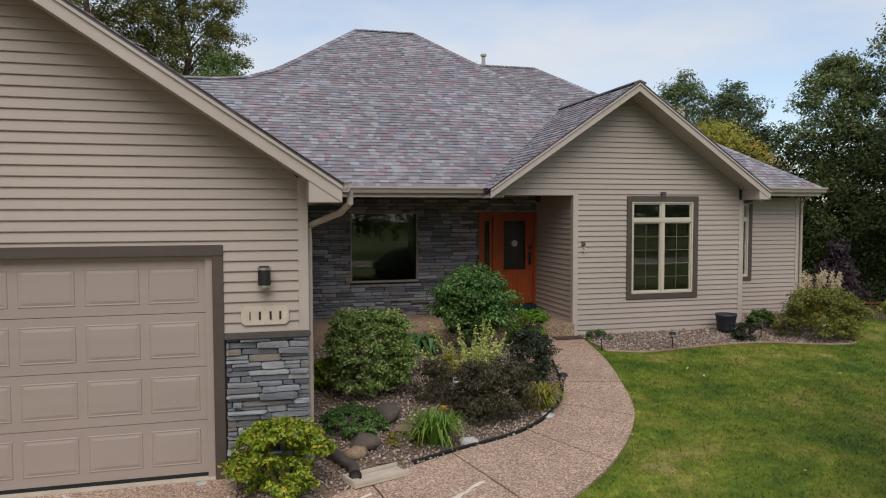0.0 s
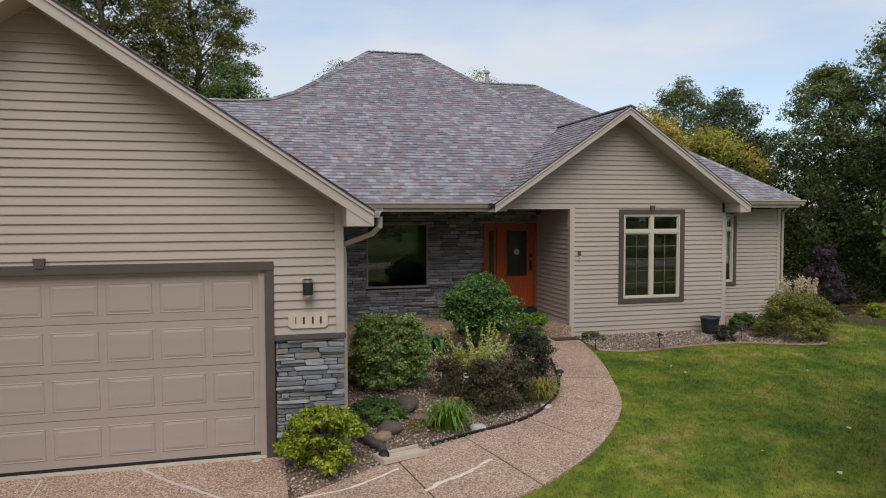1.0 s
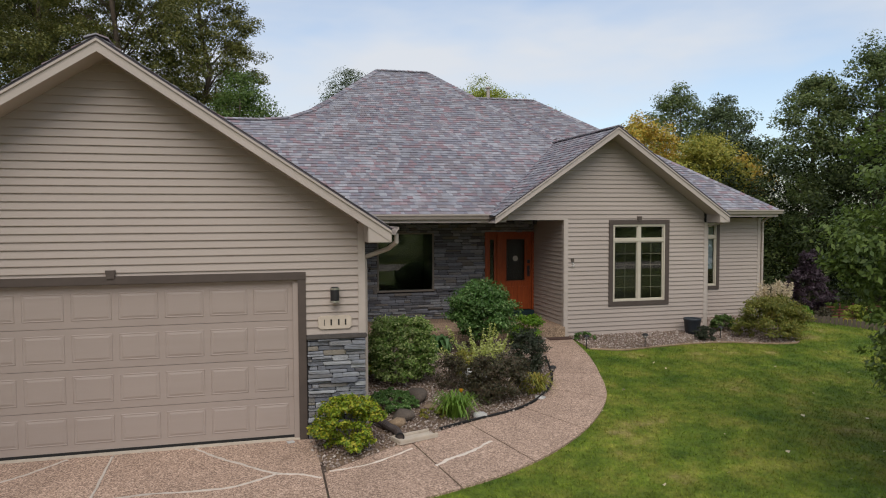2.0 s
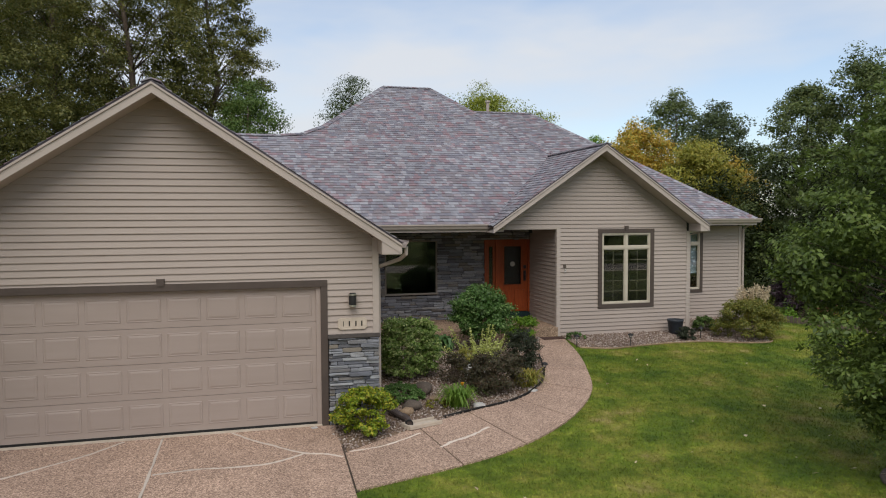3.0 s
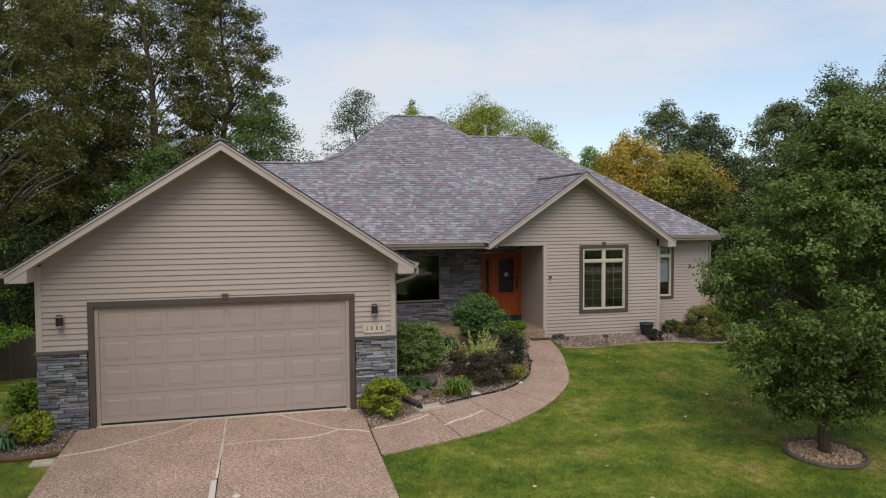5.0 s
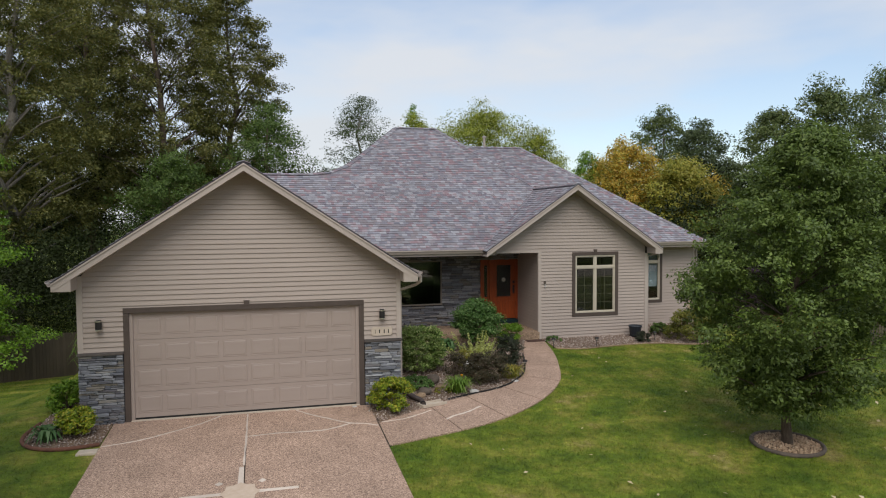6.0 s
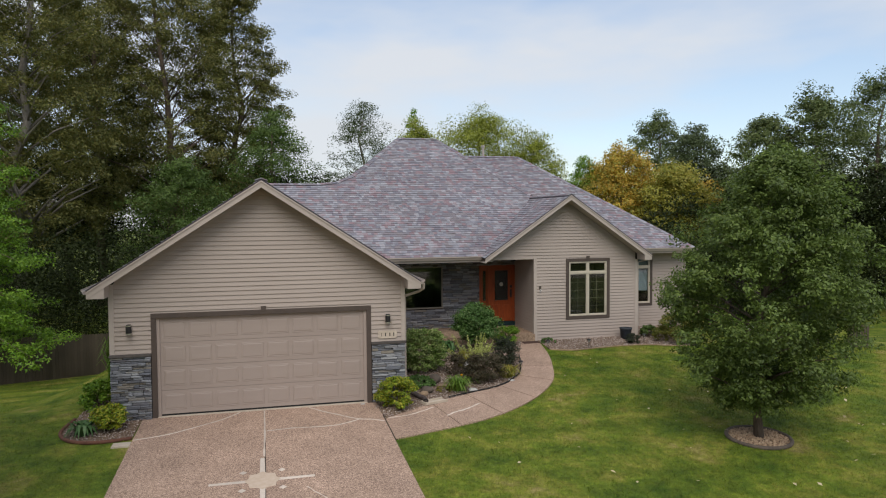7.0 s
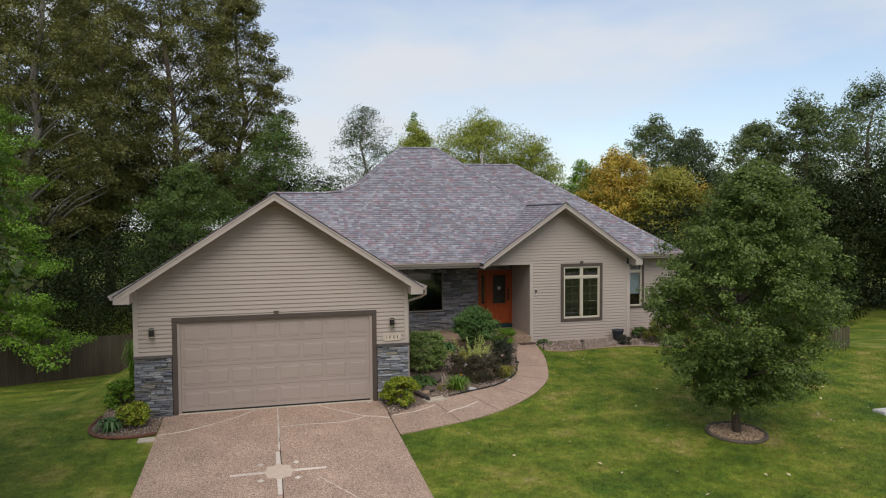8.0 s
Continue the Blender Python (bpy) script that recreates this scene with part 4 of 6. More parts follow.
def window(x0, x1, z0, z1, y, trim, lights, transom, grille, label, blind=None, frame_mat=CREAM, trim_mat=TRIM_BROWN, room=1.6, fw=0.038, s=0.025):
    """A window set in a wall that faces -y: trim, frame, sashes, grilles, panes, and a box behind painted dark for the
    unlit room.
    """
    wn_ = thing("window", label, "")
    wn_.parent = house
    if trim:
        for a, b, c, d in ((x0, x0 + trim, z0, z1), (x1 - trim, x1, z0, z1), (x0 + trim, x1 - trim, z1 - trim, z1), (x0 + trim, x1 - trim, z0, z0 + trim)):
            part("trim", Geo().box((a, y - 0.045, c), (b, y + 0.02, d)), trim_mat, wn_, bevel=0.004)
    a, b, c, d = x0 + trim, x1 - trim, z0 + trim, z1 - trim
    for p in ((a, c, a + fw, d), (b - fw, c, b, d), (a + fw, d - fw, b - fw, d), (a + fw, c, b - fw, c + fw)):
        part("frame", Geo().box((p[0], y - 0.03, p[1]), (p[2], y + 0.06, p[3])), frame_mat, wn_, bevel=0.003)
    iw = (b - a - 2 * fw)
    lw = iw / lights
    rows = [(c + fw, d - fw)]
    if transom:
        zt = d - fw - transom
        part("transom_bar", Geo().box((a + fw, y - 0.025, zt - 0.035), (b - fw, y + 0.05, zt + 0.035)), frame_mat, wn_, bevel=0.003)
        rows = [(c + fw, zt - 0.035), (zt + 0.035, d - fw)]
    for k in range(1, lights):
        xm = a + fw + lw * k
        part("mullion", Geo().box((xm - 0.035, y - 0.022, c + fw), (xm + 0.035, y + 0.05, d - fw)), frame_mat, wn_, bevel=0.003)
    for ri, (p, q) in enumerate(rows):
        for k in range(lights):
            l = a + fw + lw * k + (0.035 if k else 0)
            r = a + fw + lw * (k + 1) - (0.035 if k < lights - 1 else 0)
            for e in ((l, p, l + s, q), (r - s, p, r, q), (l + s, q - s, r - s, q), (l + s, p, r - s, p + s)):
                part("sash", Geo().box((e[0], y - 0.005, e[1]), (e[2], y + 0.04, e[3])), frame_mat, wn_)
            pane = part("pane", Geo().box((l + s, y + 0.014, p + s), (r - s, y + 0.02, q - s)), GLASS, wn_)
            pane.visible_shadow = False
            if grille and ri == 0:
                nx_, nz_ = grille
                g = Geo()
                for i in range(1, nx_):
                    xx = l + s + (r - l - 2 * s) * i / nx_
                    g.box((xx - 0.004, y + 0.03, p + s), (xx + 0.004, y + 0.036, q - s))
                for i in range(1, nz_):
                    zz = p + s + (q - p - 2 * s) * i / nz_
                    g.box((l + s, y + 0.029, zz - 0.004), (r - s, y + 0.037, zz + 0.004))
                part("grille", g, GRILLE, wn_)
    if blind:
        part("blind", Geo().box((a + fw, y + 0.1, c + fw + blind[0]), (b - fw, y + 0.12, d - fw)), BLIND, wn_)
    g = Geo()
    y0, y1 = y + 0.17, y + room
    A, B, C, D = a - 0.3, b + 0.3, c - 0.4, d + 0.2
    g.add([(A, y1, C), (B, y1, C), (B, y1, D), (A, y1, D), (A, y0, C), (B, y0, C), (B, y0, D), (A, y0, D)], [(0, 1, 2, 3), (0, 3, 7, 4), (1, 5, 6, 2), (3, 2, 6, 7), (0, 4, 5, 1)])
    part("room_lining", g, ROOM_SHADE, wn_)
    return wn_


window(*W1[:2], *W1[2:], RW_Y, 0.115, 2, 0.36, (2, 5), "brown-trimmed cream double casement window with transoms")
part("keystone", Geo().extrude([(7.62, RW_Y - 0.06, 3.14), (7.71, RW_Y - 0.06, 3.14), (7.725, RW_Y - 0.06, 3.26), (7.605, RW_Y - 0.06, 3.26)], (0, 0.06, 0)), TRIM_BROWN, house)

# set-back end room
SB_Y, SBX = 7.42, 12.74
W2 = (10.4, 11.345, 1.12, 3.15)
g = Geo()
g.box((9.5, SB_Y, -0.4), (10.5, SB_Y + 0.15, 3.2))
g.box((11.25, SB_Y, -0.4), (SBX, SB_Y + 0.15, 3.2))
g.box((10.5, SB_Y, -0.4), (11.25, SB_Y + 0.15, 1.2))
g.box((10.5, SB_Y, 3.05), (11.25, SB_Y + 0.15, 3.2))
wall_s = part("wall", g, MORTAR, house, "taupe clapboard end wall")
siding(wall_s, (0, SB_Y, 0), (1, 0, 0), (0, -1, 0), 0.29, 3.19, lambda z: (9.65, SBX - 0.08), [W2])
part("corner_board", Geo().box((SBX - 0.085, SB_Y - 0.028, 0.2), (SBX + 0.02, SB_Y + 0.08, 3.19)), TRIM_PALE, house)
part("wall", Geo().box((SBX - 0.15, SB_Y + 0.15, -2.5), (SBX, 18.5, 3.3)), SIDING, house, "end wall of the house")
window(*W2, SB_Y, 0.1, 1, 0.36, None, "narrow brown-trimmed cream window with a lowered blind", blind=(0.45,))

# porch
part("ceiling_panel", Geo().box((-0.15, EY + 0.05, CEIL_Z), (5.66, 7.8, CEIL_Z + 0.06)), TRIM_PALE, house, "porch ceiling")
part("porch_beam", Geo().box((-0.1, EY + 0.08, CEIL_Z - 0.02), (4.3, EY + 0.2, CEIL_Z + 0.1)), TRIM_PALE, house)
tagged(part("porch_floor", Geo().box((-0.13, 5.56, -0.2), (5.655, 7.75, PORCH_Z)), PORCH_AGG, bevel=0.012), "exposed-aggregate concrete porch slab", "porch", kind="structure")
PY = 7.65
PW = (1.3, 2.82, 1.3, 2.85)
DRX = (4.24, 5.64, 0.7, 2.85)
g = Geo()
g.box((-0.15, PY + 0.04, 0.3), (PW[0] + 0.04, PY + 0.2, 3.25))
g.box((PW[1] - 0.04, PY + 0.04, 0.3), (DRX[0], PY + 0.2, 3.25))
g.box((PW[0] + 0.04, PY + 0.04, 0.3), (PW[1] - 0.04, PY + 0.2, PW[2] + 0.04))
g.box((PW[0] + 0.04, PY + 0.04, PW[3] - 0.04), (PW[1] - 0.04, PY + 0.2, 3.25))
g.box((DRX[0], PY + 0.04, DRX[3]), (5.66, PY + 0.2, 3.25))
wall_p = part("wall", g, MORTAR, house, "grey stacked ledge stone porch wall, porch shade in its colour")
stonework(wall_p, STONE_SHADED, -0.13, 5.65, PORCH_Z, CEIL_Z, PY + 0.04, 8, 0.06, 0.1, 0.16, 0.46, [(PW[0], PW[1], PW[2], PW[3]), (DRX[0], 5.66, 0, DRX[3])])
window(PW[0], PW[1], PW[2], PW[3], PY + 0.0, 0.0, 1, 0, None, "large fixed picture window in taupe frame darkened for porch shade", frame_mat=TAUPE_SHADED, room=2.5, fw=0.03, s=0.012)

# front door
# backing sheet behind the door glass, painted dark for the unlit hall
door = part("front_door", Geo().box((DRX[0] + 0.02, PY + 0.1, DRX[2]), (DRX[1] - 0.02, PY + 0.12, DRX[3] - 0.02)), ROOM_SHADE, house, "closed orange-stained wooden entry door with sidelight")
for p in ((4.24, 4.3, 0.7, 2.85), (5.58, 5.65, 0.7, 2.85), (4.58, 4.66, 0.7, 2.78), (4.3, 5.58, 2.78, 2.85)):
    part("door_frame", Geo().box((p[0], PY - 0.03, p[2]), (p[1], PY + 0.1, p[3])), ORANGE, door, bevel=0.006)


def panelled(x0, x1, z0, z1, hole, y):
    """A leaf of stiles and rails round an opening."""
    g = Geo()
    a, b, c, d = hole
    g.box((x0, y, z0), (a, y + 0.045, z1)).box((b, y, z0), (x1, y + 0.045, z1)).box((a, y, z0), (b, y + 0.045, c)).box((a, y, d), (b, y + 0.045, z1))
    return g


part("leaf", panelled(4.66, 5.58, 0.72, 2.78, (4.84, 5.4, 1.5, 2.66), PY + 0.02), ORANGE, door)
part("leaf", panelled(4.3, 4.58, 0.72, 2.78, (4.37, 4.52, 1.5, 2.66), PY + 0.02), ORANGE, door)
for a, b in ((4.74, 5.07), (5.17, 5.5)):
    part("raised_panel", Geo().box((a, PY + 0.005, 0.86), (b, PY + 0.03, 1.36)), ORANGE, door, bevel=0.01)
for a, b in ((4.84, 5.4), (4.37, 4.52)):
    gl = part("door_glass", Geo().box((a, PY + 0.035, 1.5), (b, PY + 0.045, 2.66)), GLASS_FROST, door, "leaded glass")
    for q in ((a - 0.02, 1.48, a + 0.015, 2.68), (b - 0.015, 1.48, b + 0.02, 2.68), (a, 1.48, b, 1.515), (a, 2.645, b, 2.68)):
        part("glass_bead", Geo().box((q[0], PY + 0.008, q[1]), (q[2], PY + 0.04, q[3])), ORANGE, door)
    g = Geo()
    g.box((a + 0.06, PY + 0.03, 1.5), (a + 0.066, PY + 0.036, 2.66)).box((b - 0.066, PY + 0.03, 1.5), (b - 0.06, PY + 0.036, 2.66)).box((a, PY + 0.03, 1.58), (b, PY + 0.036, 1.586)).box((a, PY + 0.03, 2.57), (b, PY + 0.036, 2.576))
    part("lead_came", g, BLACK_METAL, door)
g = Geo().lathe([(0.0, 0), (0.07, 0), (0.075, 0.012), (0.03, 0.015), (0.028, 0.02), (0.0, 0.02)], 16)
ros = part("glass_rosette", g, CHROME, door)
ros.matrix_basis = pose(5.12, PY + 0.034, 2.12, 90, 0, 0)
part("door_handle", Geo().box((5.46, PY - 0.005, 1.62), (5.53, PY + 0.02, 1.92)).tube([(5.495, PY, 1.66), (5.495, PY - 0.06, 1.68), (5.495, PY - 0.06, 1.78), (5.495, PY, 1.82)], 0.012, 8), BLACK_METAL, door)
part("deadbolt", Geo().box((5.455, PY - 0.02, 1.98), (5.535, PY + 0.02, 2.08)), BLACK_METAL, door, bevel=0.008)
part("threshold", Geo().box((4.24, PY - 0.06, PORCH_Z), (5.65, PY + 0.15, 0.7)), MAT_TEAL, door)


em = thing("entry_mat", "worn brown mat on the path below the porch step", "door mat", (5.38, 5.32, ground_z(5.38, 5.32) + 0.03), 0)
part("mat", Geo().box((-0.3, -0.16, 0), (0.3, 0.16, 0.014)), MAT_BROWN, em, bevel=0.005)


# ---- plants: tools ----
def leaf_mesh(name, c, nrm, size, mat, seed, aspect=0.55, spread=0.8, jitter=0.35, corners=4):
    """One mesh of many small leaves at the points c, facing roughly along nrm: folded four-cornered ones, or three-cornered ones for far crowns."""
    r = np.random.default_rng(seed)
    n = len(c)
    d = nrm / (np.linalg.norm(nrm, axis=1, keepdims=True) + 1e-9) + r.normal(0, spread, (n, 3))
    d /= np.linalg.norm(d, axis=1, keepdims=True) + 1e-9
    a = np.cross(d, r.normal(0, 1, (n, 3)))
    a /= np.linalg.norm(a, axis=1, keepdims=True) + 1e-9
    b = np.cross(d, a)
    s = size * (1 + r.uniform(-jitter, jitter, (n, 1)))
    L, W = a * s, b * s * aspect
    fold = d * s * 0.18
    if corners == 4:
        v = np.stack([c - L, c + W * 0.9 + fold, c + L, c - W * 0.9 + fold], 1).reshape(-1, 3)
    else:
        v = np.stack([c - L * 0.9 + W, c - L * 0.5 - W * 1.2, c + L], 1).reshape(-1, 3)
    me = bpy.data.meshes.new(name)
    me.vertices.add(corners * n)
    me.vertices.foreach_set("co", v.astype(np.float32).ravel())
    me.loops.add(corners * n)
    me.loops.foreach_set("vertex_index", np.arange(corners * n, dtype=np.int32))
    me.polygons.add(n)
    me.polygons.foreach_set("loop_start", np.arange(0, corners * n, corners, dtype=np.int32))
    me.update(calc_edges=True)
    me.materials.append(mat)
    return me


def mesh_part(name, me, parent, label="", kind=""):
    ob = new(name, me)
    ob.parent = parent
    if label:
        ob["label"] = label
    if kind:
        ob["kind"] = kind
    return ob


def clump_leaves(r, centres, radii, n, flat=0.75, shell=0.55):
    """Leaf points over a set of clumps, denser towards each clump's skin."""
    w = np.array(radii) ** 2
    pick = r.choice(len(centres), n, p=w / w.sum())
    u = r.normal(0, 1, (n, 3))
    u /= np.linalg.norm(u, axis=1, keepdims=True)
    rad = (shell + (1 - shell) * r.random(n)) ** 0.8
    rad = np.where(r.random(n) < 0.25, r.random(n), rad)
    off = u * (rad * np.array(radii)[pick])[:, None]
    off[:, 2] *= flat
    return np.array(centres)[pick] + off, u + np.array((0, 0, 0.5))


def spray_leaves(r, centres, radii, n, flat=0.75, sprays=14, tight=0.3):
    """Leaf points in small sprays over the skin of each clump, with gaps between the sprays; they face out and up."""
    C, R = np.array(centres), np.array(radii)
    k = np.repeat(np.arange(len(C)), sprays)
    u = r.normal(0, 1, (len(k), 3))
    u /= np.linalg.norm(u, axis=1, keepdims=True)
    u[:, 2] = np.where(r.random(len(k)) < 0.7, np.abs(u[:, 2]), u[:, 2])
    sc = C[k] + u * (R[k] * r.uniform(0.45, 1.0, len(k)))[:, None] * (1, 1, flat)
    sr = R[k] * tight * r.uniform(0.6, 1.5, len(k))
    w = sr ** 2
    p = r.choice(len(k), n, p=w / w.sum())
    o = r.normal(0, 1, (n, 3))
    o /= np.linalg.norm(o, axis=1, keepdims=True)
    pts = sc[p] + o * (sr[p] * r.random(n) ** 0.45)[:, None] * (1, 1, 0.6)
    return pts, 0.6 * u[p] + 0.5 * o + np.array((0, 0, 0.55))


def tree(name, label, at, height, crown_r, crown_base, leaves, leaf, mat, seed, bark=BARK, profile=None, clumps=60, trunk_r=0.2, clump_r=0.2, lean=(0, 0), flat=0.75, wild=0.28, corners=4, sprays=14, tight=0.3, spread=0.5):
    """A tapered trunk, limbs to its clumps, and a crown of separate leaves with an uneven outline."""
    r = np.random.default_rng(seed)
    x, y = at
    z = ground_z(x, y)
    t = thing(name, label, "tree", (x, y, z - 0.05))
    prof = profile or (lambda h: math.sin(math.pi * min(1, 0.12 + 0.88 * h) ** 0.85) ** 0.6)
    cb = crown_base
    top = height
    centres, radii = [], []
    for i in range(clumps):
        h = (i + r.random()) / clumps
        R = crown_r * prof(h)
        ang = r.random() * 2 * math.pi + i * 2.4
        d = R * math.sqrt(r.uniform(0.1, 1.0)) * r.uniform(0.72, 0.72 + wild)
        cr = crown_r * clump_r * r.uniform(0.55, 1.45)
        centres.append((lean[0] * h + d * math.cos(ang), lean[1] * h + d * math.sin(ang), cb + (top - cb) * (h * 0.97 + float(r.normal(0, 0.05)) * wild)))
        radii.append(cr)
    trunk = Geo()
    bends = [(lean[0] * k * 0.6 + r.normal(0, 0.012) * height * (k > 0), lean[1] * k * 0.6 + r.normal(0, 0.012) * height * (k > 0), k * height * 0.9) for k in np.linspace(0, 1, 9)]
    bends = [tuple(float(v) for v in p) for p in bends]
    rad = [trunk_r * (1.35 if i == 0 else 1 - 0.1 * i) for i in range(9)]
    trunk.tube(bends, rad, 10)
    part("trunk", trunk, bark, t, smooth=True)
    limbs = Geo()
    for i, (c, cr) in enumerate(zip(centres, radii)):
        if i % (2 + clumps // 120) and clumps > 50:
            continue
        f = max(0.12, (c[2] - 0.28 * math.hypot(c[0], c[1]) - 0.06 * height) / height / 0.9)
        f = min(0.97, f)
        k = f * 8
        j = min(7, int(k))
        s = Vector(bends[j]).lerp(Vector(bends[j + 1]), k - j)
        m = s.lerp(Vector(c), 0.5) + Vector((0, 0, 0.08 * (Vector(c) - s).length))
        r0 = max(0.012, trunk_r * (1 - f) * 0.42)
        limbs.tube([tuple(s), tuple(m), c], [r0, r0 * 0.6, r0 * 0.2], 5)
    part("limb", limbs, bark, t, smooth=True)
    pts, nr = spray_leaves(r, centres, radii, leaves, flat, sprays, tight)
    mesh_part("crown", leaf_mesh("crown", pts, nr, leaf, mat, seed + 1, spread=spread, corners=corners), t)
    return t


def shrub(name, label, at, rx, ry, h, leaves, leaf, mat, seed, boxy=0.0, lift=0.0, stems=7, group="", dz=0.0, skirt=0.0, clumps=40, category="shrub", flat=0.8):
    """A bush: stems from its base, and leaves in many small clumps over an uneven dome."""
    r = np.random.default_rng(seed)
    x, y = at
    t = thing(name, label, category, (x, y, ground_z(x, y) + dz), 0, group)
    centres, radii = [], []
    for i in range(clumps):
        zf = r.random() ** 0.8
        ang = r.random() * 2 * math.pi
        # side profile: rounded dome, or upright sides and a flat top where clipped
        dome = math.sqrt(max(0.0, 1 - abs(2 * zf - 0.75) ** 2.2 / 1.7))
        wide = dome * (1 - boxy) + boxy * (0.95 if zf < 0.93 else 0.8)
        wide *= (0.62 + 0.38 * min(1, zf / 0.3)) if skirt < 0.45 else 1.0
        q = 1.0 / max(abs(math.cos(ang)), abs(math.sin(ang))) if boxy > 0.6 else 1.0
        k = math.sqrt(r.uniform(0.25, 1.0)) * wide * (1 + (q - 1) * 0.6) * 0.82
        cr = min(rx, ry, h * 0.6) * (r.uniform(0.24, 0.38) if boxy < 0.6 else r.uniform(0.15, 0.24))
        centres.append((math.cos(ang) * rx * k, math.sin(ang) * ry * k, lift + cr * 0.5 + (h - lift - cr * 1.1) * zf))
        radii.append(cr)
    g = Geo()
    for i in range(stems):
        c = Vector(centres[int(r.integers(len(centres)))])
        b = Vector((float(r.normal(0, 0.12)) * rx, float(r.normal(0, 0.12)) * ry, -0.02))
        m = b.lerp(c, 0.5) + Vector((0, 0, 0.1 * h))
        g.tube([tuple(b), tuple(m), tuple(c)], [0.014, 0.01, 0.004], 5)
    part("stem", g, BARK, t)
    pts, nr = spray_leaves(r, centres, radii, int(leaves * 2.2), flat, 9, 0.5)
    pts[:, 2] = np.maximum(pts[:, 2], 0.01)
    mesh_part("foliage", leaf_mesh("foliage", pts, nr, leaf, mat, seed + 1, spread=0.5), t)
    return t


def blade_clump(name, label, at, radius, h, n, mat, seed, width=0.012, droop=0.6, group="", category="ornamental grass", dz=0.0):
    """Arching strap leaves from one crown."""
    r = random.Random(seed)
    x, y = at
    t = thing(name, label, category, (x, y, ground_z(x, y) + dz), 0, group)
    g = Geo()
    for i in range(n):
        a = r.random() * 2 * math.pi
        k = r.uniform(0.3, 1.0)
        hh = h * r.uniform(0.6, 1.1)
        d = Vector((math.cos(a), math.sin(a), 0))
        s = Vector((-d.y, d.x, 0))
        b = Vector((r.gauss(0, radius * 0.15), r.gauss(0, radius * 0.15), 0))
        w = width * r.uniform(0.7, 1.2)
        pts = [b, b + d * radius * k * 0.3 + Vector((0, 0, hh * 0.6)), b + d * radius * k * 0.7 + Vector((0, 0, hh * (0.95 - 0.15 * droop))), b + d * radius * k * 1.1 + Vector((0, 0, hh * (1 - droop * k)))]
        vs = []
        for p, q in zip(pts, (0.8, 1, 0.8, 0.1)):
            vs += [tuple(p - s * w * q), tuple(p + s * w * q)]
        g.add(vs, [(0, 1, 3, 2), (2, 3, 5, 4), (4, 5, 7, 6)])
    part("foliage", g, mat, t)
    return t


# ---- beds ----
def scatter_stones(name, label, poly, n, mat, seed, lo, hi, dz, category="gravel"):
    """Loose pebbles over a bed, joined as one ground cover."""
    r = np.random.default_rng(seed)
    xs = np.array([p[0] for p in poly])
    ys = np.array([p[1] for p in poly])
    x = r.uniform(xs.min(), xs.max(), n * 3)
    y = r.uniform(ys.min(), ys.max(), n * 3)
    ok = inside(poly, x, y)
    x, y = x[ok][:n], y[ok][:n]
    n = len(x)
    base = np.array([(1, 0, 0), (-1, 0, 0), (0, 1, 0), (0, -1, 0), (0, 0, 0.7), (0, 0, -0.7)], float)
    tri = np.array([(0, 2, 4), (2, 1, 4), (1, 3, 4), (3, 0, 4), (2, 0, 5), (1, 2, 5), (3, 1, 5), (0, 3, 5)])
    ang = r.random(n) * 6.28
    s = r.uniform(lo, hi, (n, 1, 1)) * r.uniform(0.6, 1.25, (n, 6, 1))
    v = base[None] * s
    ca, sa = np.cos(ang)[:, None], np.sin(ang)[:, None]
    vx, vy = v[..., 0] * ca - v[..., 1] * sa * 0.7, v[..., 0] * sa + v[..., 1] * ca * 0.7
    z = np.array([ground_z(float(a), float(b)) for a, b in zip(x, y)]) + dz + r.uniform(0, 0.02, n)
    V = np.stack([vx + x[:, None], vy + y[:, None], v[..., 2] + z[:, None]], -1).reshape(-1, 3)
    F = (tri[None] + 6 * np.arange(n)[:, None, None]).reshape(-1, 3)
    me = bpy.data.meshes.new(name)
    me.vertices.add(len(V))
    me.vertices.foreach_set("co", V.astype(np.float32).ravel())
    me.loops.add(F.size)
    me.loops.foreach_set("vertex_index", F.astype(np.int32).ravel())
    me.polygons.add(len(F))
    me.polygons.foreach_set("loop_start", np.arange(0, F.size, 3, dtype=np.int32))
    me.update(calc_edges=True)
    me.materials.append(mat)
    ob = new(name, me)
    return tagged(ob, label, category, kind="stuff")


in_pts = [(p.x, p.y) for p in ins]
BED = [(-0.98, -0.02), (-0.98, -0.55), (-0.9, -0.95), (-0.88, -1.28)] + [p for p in in_pts if p[0] > -0.8] + [(5.08, 5.56), (-0.13, 5.56), (-0.13, -0.02)]
RBED = [(5.66, 4.25), (6.4, 3.98), (7.4, 4.12), (8.3, 4.2), (9.2, 4.15), (10.1, 3.8), (10.9, 3.75), (11.35, 4.5), (12.0, 6.0), (12.7, 7.4), (9.65, 7.4), (9.65, 5.58), (5.75, 5.58)]
LBED = [(-6.4, -0.05), (-6.42, -1.25), (-6.9, -1.36), (-7.4, -1.3), (-7.8, -1.0), (-7.98, -0.5), (-7.9, 0.3), (-7.7, 2.2), (-7.1, 2.2), (-7.1, -0.05)]
ring = [(6.9 + 0.66 * math.cos(k * math.pi / 14), -4.4 + 0.66 * math.sin(k * math.pi / 14)) for k in range(28)]
for poly, nm in ((BED, "front garden bed"), (RBED, "bed along the gable wall"), (LBED, "small bed beside the garage"), (ring, "mulch ring")):
    tagged(part("garden_bed", Geo().prism(poly, flat_top(-0.1), flat_top(0.018)), SOIL), "bare brown soil of the " + nm, "garden bed", kind="structure")
